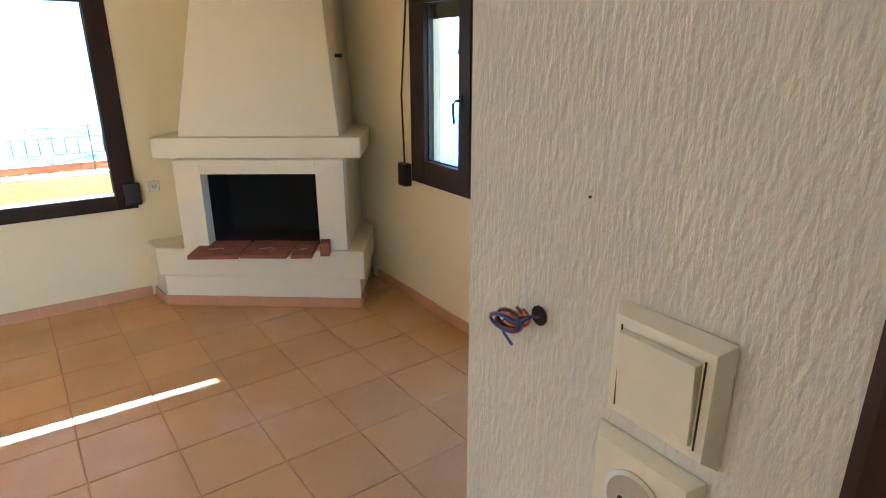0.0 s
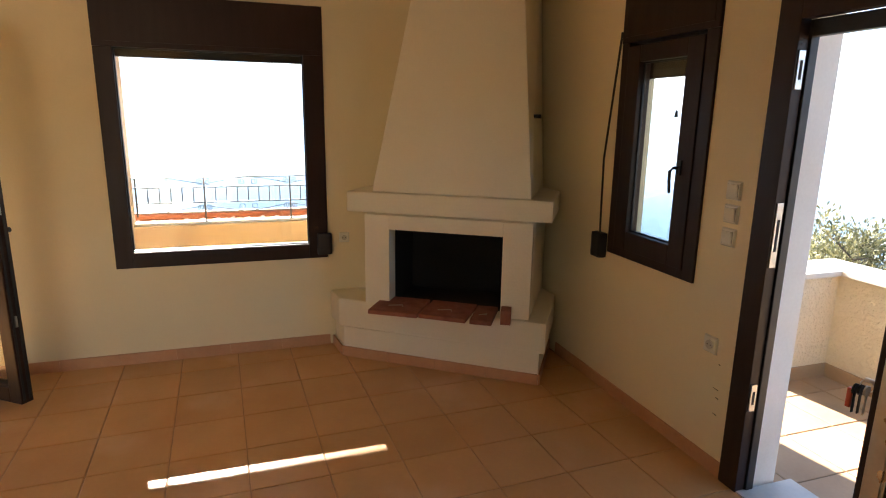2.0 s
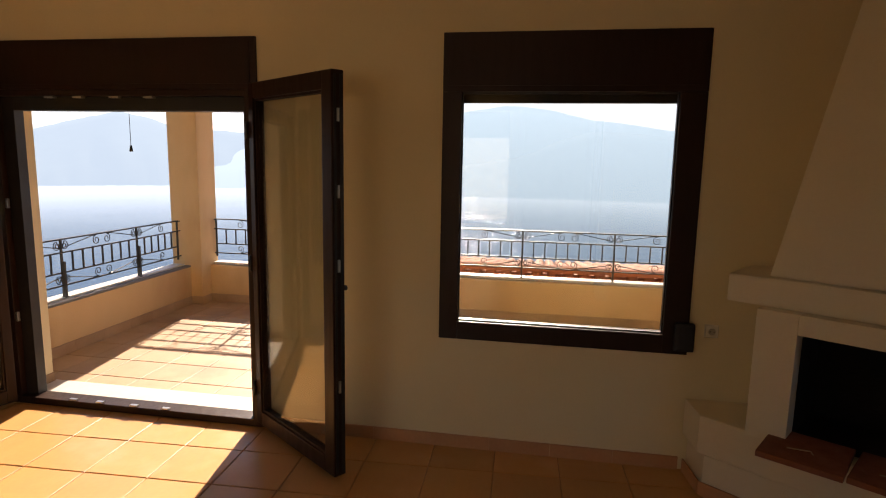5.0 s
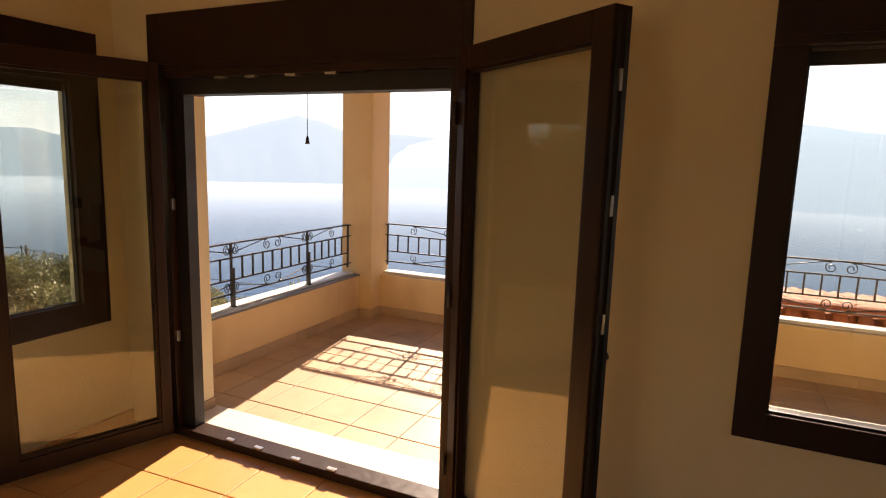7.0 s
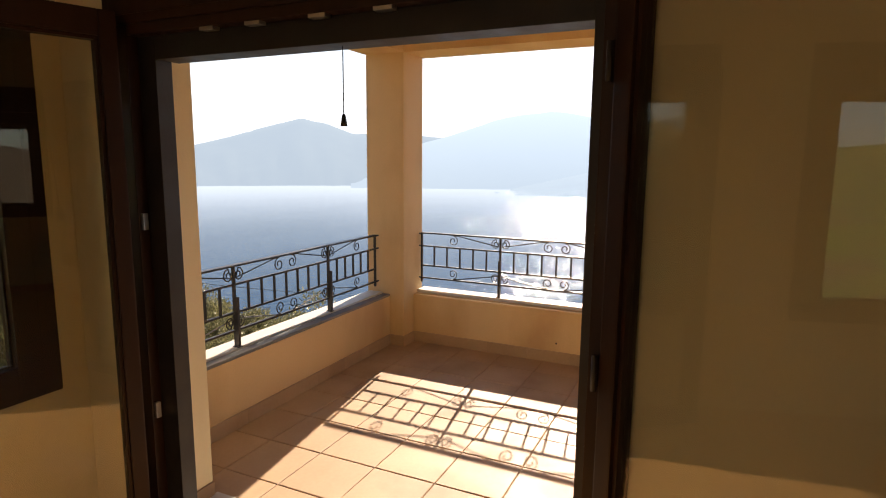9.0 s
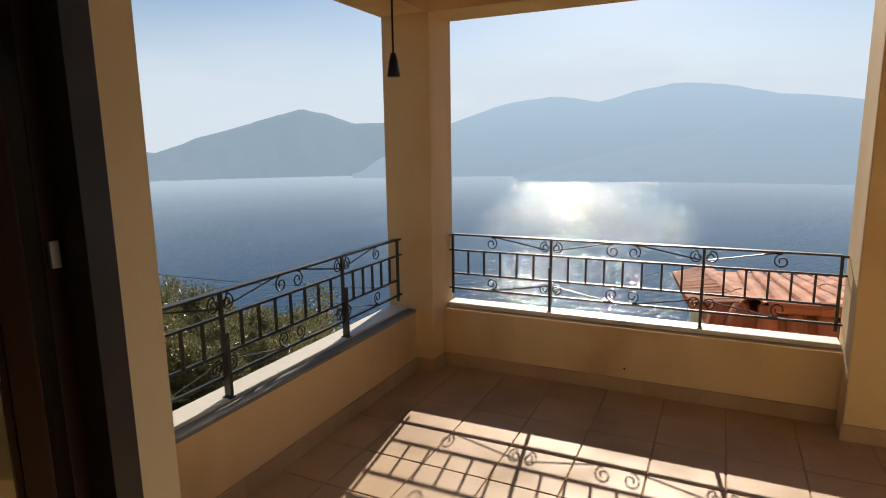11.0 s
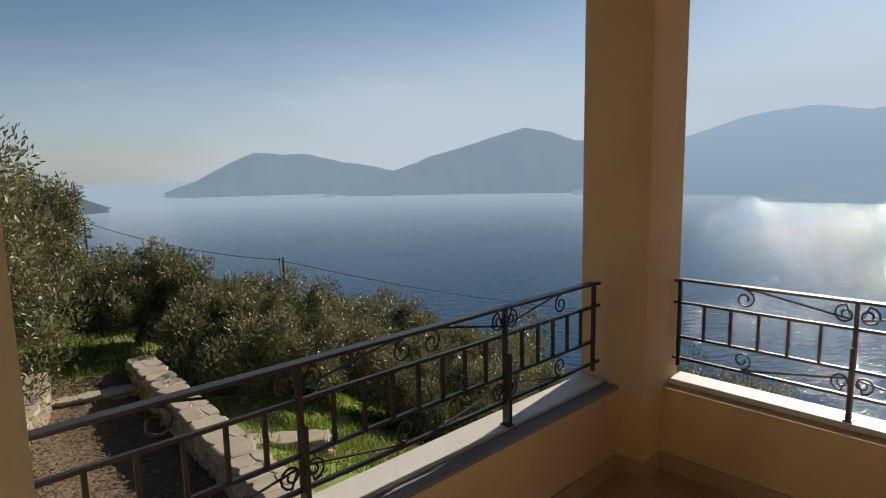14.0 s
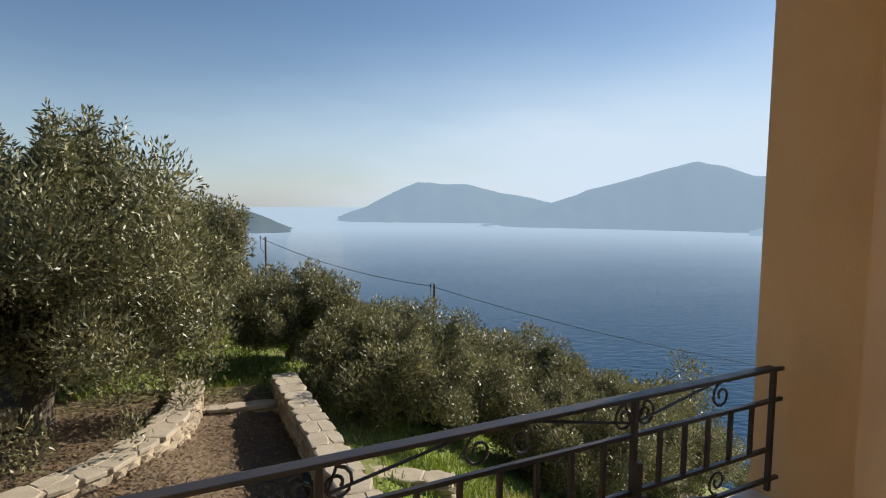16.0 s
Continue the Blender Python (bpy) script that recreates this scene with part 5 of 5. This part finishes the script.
stone_wall("garden_wall_1", [(-6.80, -11.95), (-6.72, -10.4), (-6.62, -8.8), (-6.5, -6.8), (-6.4, -5.0)], -1.52, 0.95, 0.42, "straight low field-stone wall beside the garden path")
stone_wall("garden_wall_2", [(-5.35, -12.1), (-5.25, -11.4), (-5.05, -10.7), (-4.75, -10.0), (-4.2, -9.3), (-3.4, -8.8), (-2.2, -8.4)], -1.48, 0.95, 0.45, "curved low field-stone wall round the olive bed")
stone_wall("garden_wall_3", [(-6.55, -11.35), (-5.35, -11.55)], -1.78, 0.55, 0.30, "short field-stone kerb across the path")
stone_wall("garden_wall_4", [(-7.2, -9.8), (-7.9, -9.25), (-8.4, -8.85)], -2.38, 0.5, 0.40, "low broken field-stone terrace wall")


# ---- olive trees ----
def leaf_cloud(rng, centres, radii, count, size, thin):
    """Slender leaves scattered round twig ends; every leaf is a bent pair of triangles."""
    which = rng.choice(len(centres), count, p=radii ** 2.2 / np.sum(radii ** 2.2))
    off = rng.normal(0, 1, (count, 3))
    off /= np.linalg.norm(off, axis=1)[:, None]
    off *= (rng.random(count) ** 0.45)[:, None]
    p = centres[which] + off * radii[which][:, None]
    d = off * 0.7 + rng.normal(0, 0.5, (count, 3)) + np.array([0, 0, 0.45])
    d /= np.linalg.norm(d, axis=1)[:, None]
    s = np.cross(d, rng.normal(0, 1, (count, 3)))
    s /= np.linalg.norm(s, axis=1)[:, None] + 1e-9
    ln = size * rng.uniform(0.7, 1.3, count)[:, None]
    v = np.stack([p, p + d * ln * 0.5 + s * ln * thin, p + d * ln, p + d * ln * 0.5 - s * ln * thin], 1).reshape(-1, 3)
    return v


def quads(name, v, material):
    me = bpy.data.meshes.new(name)
    n = len(v) // 4
    me.vertices.add(len(v))
    me.vertices.foreach_set("co", v.astype(np.float32).ravel())
    me.loops.add(n * 4)
    me.loops.foreach_set("vertex_index", np.arange(n * 4, dtype=np.int32))
    me.polygons.add(n)
    me.polygons.foreach_set("loop_start", np.arange(0, n * 4, 4, dtype=np.int32))
    me.update()
    me.materials.append(material)
    return me


def olive(at, seed, height, radius, leaves, size, label, group="olive trees", shoots=5, skirt=0.12):
    """A forked trunk, limbs, twigs and a ragged crown with gaps."""
    rng = np.random.default_rng(seed)
    root = thing("olive_tree", label, "tree", at, group)
    bm = bmesh.new()
    fork = height * 0.26
    r0 = max(height * 0.045, 0.085)
    trunk = [(0, 0, -0.25), (0.04, 0.02, fork * 0.3), (-0.05, 0.05, fork * 0.65), (0.02, -0.02, fork)]
    add_tube(bm, trunk, r0 * 1.35, 9, r0)
    part("trunk", bm, BARK, root, "", True)
    cs, rs = [], []
    limbs = 6
    for k in range(limbs):
        a = 2 * math.pi * k / limbs + rng.uniform(-0.4, 0.4)
        reach = radius * rng.uniform(0.5, 0.8)
        top = height * rng.uniform(0.62, 0.9)
        pts = []
        for i in range(7):
            t = i / 6
            pts.append((reach * math.cos(a) * t ** 0.8 + rng.uniform(-0.06, 0.06), reach * math.sin(a) * t ** 0.8 + rng.uniform(-0.06, 0.06), fork * 0.9 + (top - fork) * t))
        bm = bmesh.new()
        add_tube(bm, pts, r0 * 0.55, 6, r0 * 0.1)
        for i in (2, 3, 4, 5, 6):
            for _ in range(4):
                e = Vector(pts[i]) + Vector(np.clip(rng.normal(0, 1, 3), -1.15, 1.15)) * radius * 0.30
                e.z = max(e.z, height * 0.30)
                add_tube(bm, [pts[i], Vector(pts[i]).lerp(e, 0.5) + Vector((0, 0, 0.05)), e], r0 * 0.16, 4, r0 * 0.03)
                cs.append(e)
                rs.append(radius * rng.uniform(0.13, 0.26))
        part("limb", bm, BARK, root, "", True)
    for _ in range(46):
        th, ph = rng.uniform(0, 2 * math.pi), rng.uniform(-0.72, 1.0)
        k = rng.uniform(0.72, 1.05)
        c = math.sqrt(max(0, 1 - ph * ph))
        cs.append((radius * k * c * math.cos(th), radius * k * c * math.sin(th), height * 0.58 + height * 0.38 * k * ph))
        rs.append(radius * rng.uniform(0.12, 0.24))
    for _ in range(int(18 * (skirt < 0.1))):
        th, q = rng.uniform(0, 2 * math.pi), rng.uniform(0.55, 0.95) * radius
        cs.append((q * math.cos(th), q * math.sin(th), height * rng.uniform(0.08, 0.36)))
        rs.append(radius * rng.uniform(0.10, 0.18))
    for _ in range(shoots):
        th, q = rng.uniform(0, 2 * math.pi), rng.uniform(0.2, 0.85) * radius
        for i in range(8):
            cs.append(((q + 0.03 * i) * math.cos(th), (q + 0.03 * i) * math.sin(th), height * (0.90 + 0.035 * i - 0.26 * (q / radius) ** 2)))
            rs.append(radius * (0.15 - 0.015 * i))
    v = leaf_cloud(rng, np.array([tuple(c) for c in cs]), np.array(rs), leaves, size, 0.15)
    v[:, 2] = np.maximum(v[:, 2], height * skirt + np.repeat(rng.uniform(-0.1, 0.15, len(v) // 4), 4))
    ob = new("crown", quads("crown", v, OLIVE))
    ob.parent = root
    ob["label"] = "silvery grey-green olive leaves"
    return root


def stand(x, y, turn=0.0):
    return pose(x, y, land(x, y), 0, 0, turn)


near = olive(stand(-3.45, -11.2), 3, 3.65, 2.25, 125000, 0.085, "large silvery olive tree in the stone-walled bed", shoots=14, skirt=0.03)
tall = olive(stand(-5.15, -14.0), 17, 3.1, 1.5, 75000, 0.085, "upright olive tree on the grass behind the stone bed", shoots=12, skirt=0.32)
mid = olive(stand(-7.6, -14.6), 5, 1.6, 1.35, 60000, 0.085, "rounded olive tree on the grass slope", shoots=0, skirt=0.34)
low = olive(stand(-8.9, -12.1), 8, 1.75, 1.55, 60000, 0.085, "low spreading olive tree beside the terrace wall", skirt=0.2)
for x, y, turn, src, s in ((-1.6, -12.4, 70, near, 1.0), (-10.6, -13.0, 120, low, 1.0), (-12.2, -10.6, 40, low, 0.95), (-6.2, -17.5, 20, mid, 1.05), (-9.8, -17.0, 250, mid, 1.1),
                           (-13.2, -15.0, 310, low, 0.8), (-12.4, -19.5, 90, mid, 0.7), (-14.2, -11.6, 160, low, 1.0), (-16.8, -14.0, 215, low, 1.1)):
    o = copy_thing(src, stand(x, y, turn))
    o.scale = (s, s, s)
slope = random.Random(12)
for k in range(22):
    az, r = radians(221 + 1.35 * k), 15.5 + 2.2 * (k % 4) + slope.uniform(-0.6, 0.6)
    x, y = -4.5 + r * math.cos(az), -2.1 + r * math.sin(az)
    o = copy_thing(slope.choice((mid, low)), stand(x, y, slope.uniform(0, 360)))
    q = slope.uniform(1.05, 1.3)
    o.scale = (q, q, q)
far = olive(stand(-17, -20), 11, 3.2, 2.1, 9000, 0.17, "olive tree further down the slope", "far olive trees", 0)
rnd = random.Random(4)
for _ in range(130):
    r, a = rnd.uniform(20, 95), radians(rnd.uniform(196, 282))
    x, y = -4 + r * math.cos(a), -2 + r * math.sin(a)
    if math.hypot(x + 8, y + 12) < 9 or x > -8 - 0.12 * r:
        continue
    o = copy_thing(far, stand(x, y, rnd.uniform(0, 360)))
    k = rnd.uniform(0.8, 1.25)
    o.scale = (k, k, k * rnd.uniform(0.8, 1.0))
for x, y, s in ((-8.2, 11.6, 0.6), (-6.4, 10.6, 0.58), (-10.2, 13.2, 0.62), (-5.0, 11.8, 0.58), (-12.0, 12.5, 0.6)):
    o = copy_thing(far, stand(x, y, rnd.uniform(0, 360)))
    o.scale = (s, s, s)

# grass and litter
rng = np.random.default_rng(2)
pts = []
while len(pts) < 26000:
    x, y = rng.uniform(-14, -3), rng.uniform(-22, -8)
    if noise.noise((x * 0.5, y * 0.5, 0)) + 0.35 > rng.random() * 0.9 and not (-6.9 < x < -0.0 and y > -12):
        pts.append((x, y, land(x, y)))
p = np.array(pts)
n_ = len(p)
d = np.stack([rng.normal(0, 0.35, n_), rng.normal(0, 0.35, n_), np.ones(n_)], 1)
s = np.stack([rng.normal(0, 1, n_), rng.normal(0, 1, n_), np.zeros(n_)], 1)
s /= np.linalg.norm(s, axis=1)[:, None]
ln = rng.uniform(0.05, 0.14, n_)[:, None]
v = np.stack([p - s * 0.012, p + s * 0.012, p + d * ln + s * 0.004, p + d * ln - s * 0.004], 1).reshape(-1, 3)
tagged(new("grass", quads("grass", v, GRASS)), "short bright green grass under the olives", "grass", kind="stuff")
p = np.stack([rng.uniform(-6.7, -1.0, 26000), rng.uniform(-12.2, -6, 26000), np.zeros(26000)], 1)
p[:, 2] = [land(x, y) + 0.012 for x, y, _ in p]
d = rng.normal(0, 1, (26000, 3)) * np.array([1, 1, 0.25])
d /= np.linalg.norm(d, axis=1)[:, None]
s = np.cross(d, np.array([0, 0, 1.0]))
ln = rng.uniform(0.03, 0.07, 26000)[:, None]
v = np.stack([p, p + d * ln * 0.5 + s * ln * 0.3, p + d * ln, p + d * ln * 0.5 - s * ln * 0.3], 1).reshape(-1, 3)
LITTER = leaf_mat("dry_leaves", (0.10, 0.065, 0.035), (0.32, 0.22, 0.12), 0.8)
tagged(new("leaf_litter", quads("leaf_litter", v, LITTER)), "dry brown leaf litter on the path", "leaf litter", kind="stuff")


# ---- power line ----
def utility_pole(at, h, label):
    root = thing("utility_pole", label, "pole", at, "power line")
    part("mast", tube([(0, 0, -1), (0, 0, h)], 0.11, 8, 0.085), POLE, root, "", True)
    part("bracket", tube([(0, 0, h - 0.15), (0.65, 0.1, h - 0.1), (0.62, 0.1, h - 1.0), (0.05, 0, h - 1.4)], 0.03, 5), POLE, root)
    part("insulator", tube([(0.65, 0.1, h - 0.1), (0.65, 0.1, h + 0.1)], 0.05, 8), BLACK_WIRE, root)
    return root


def wire(p, q, sag):
    p, q = Vector(p), Vector(q)
    pts = [p.lerp(q, i / 14) + Vector((0, 0, -4 * sag * (i / 14) * (1 - i / 14))) for i in range(15)]
    return tagged(link("power_cable", tube(pts, 0.022, 5), BLACK_WIRE), "thin black overhead power cable", "cable", group="power line")


utility_pole(pose(-22.9, -37.2, -9.3, 0, 0, 30), 5.0, "weathered wooden utility pole among the olives")
utility_pole(pose(-14.7, -52.0, -6.4, 0, 0, 30), 4.6, "weathered wooden utility pole far down the grove")
wire((-22.5, -37.0, -4.4), (-14.5, -52, -2.0), 0.5)
wire((-22.5, -37.0, -4.4), (-60, -22, -12.5), 1.2)

# ---- tiles, last ----
lay_tiles(bpy.data.objects["floor"], tile_mesh("tile", 0.3395, TERRA), 0.3435, -2.58, 0.84, W, E, S, N, 0.0, 2.5, cut=lambda x, y: x > 1.6)
lay_tiles(bpy.data.objects["balcony_floor"], tile_mesh("tile", 0.3315, BTILE), 0.336, -4.40, -2.21, PW1, WO, PS1, 2.26, BF, 0.0)
lay_tiles(bpy.data.objects["porch_floor"], tile_mesh("tile", 0.3315, BTILE), 0.336, -1.6, 3.2, -2.45, 0.6, NO, 4.42, BF, 0.0)
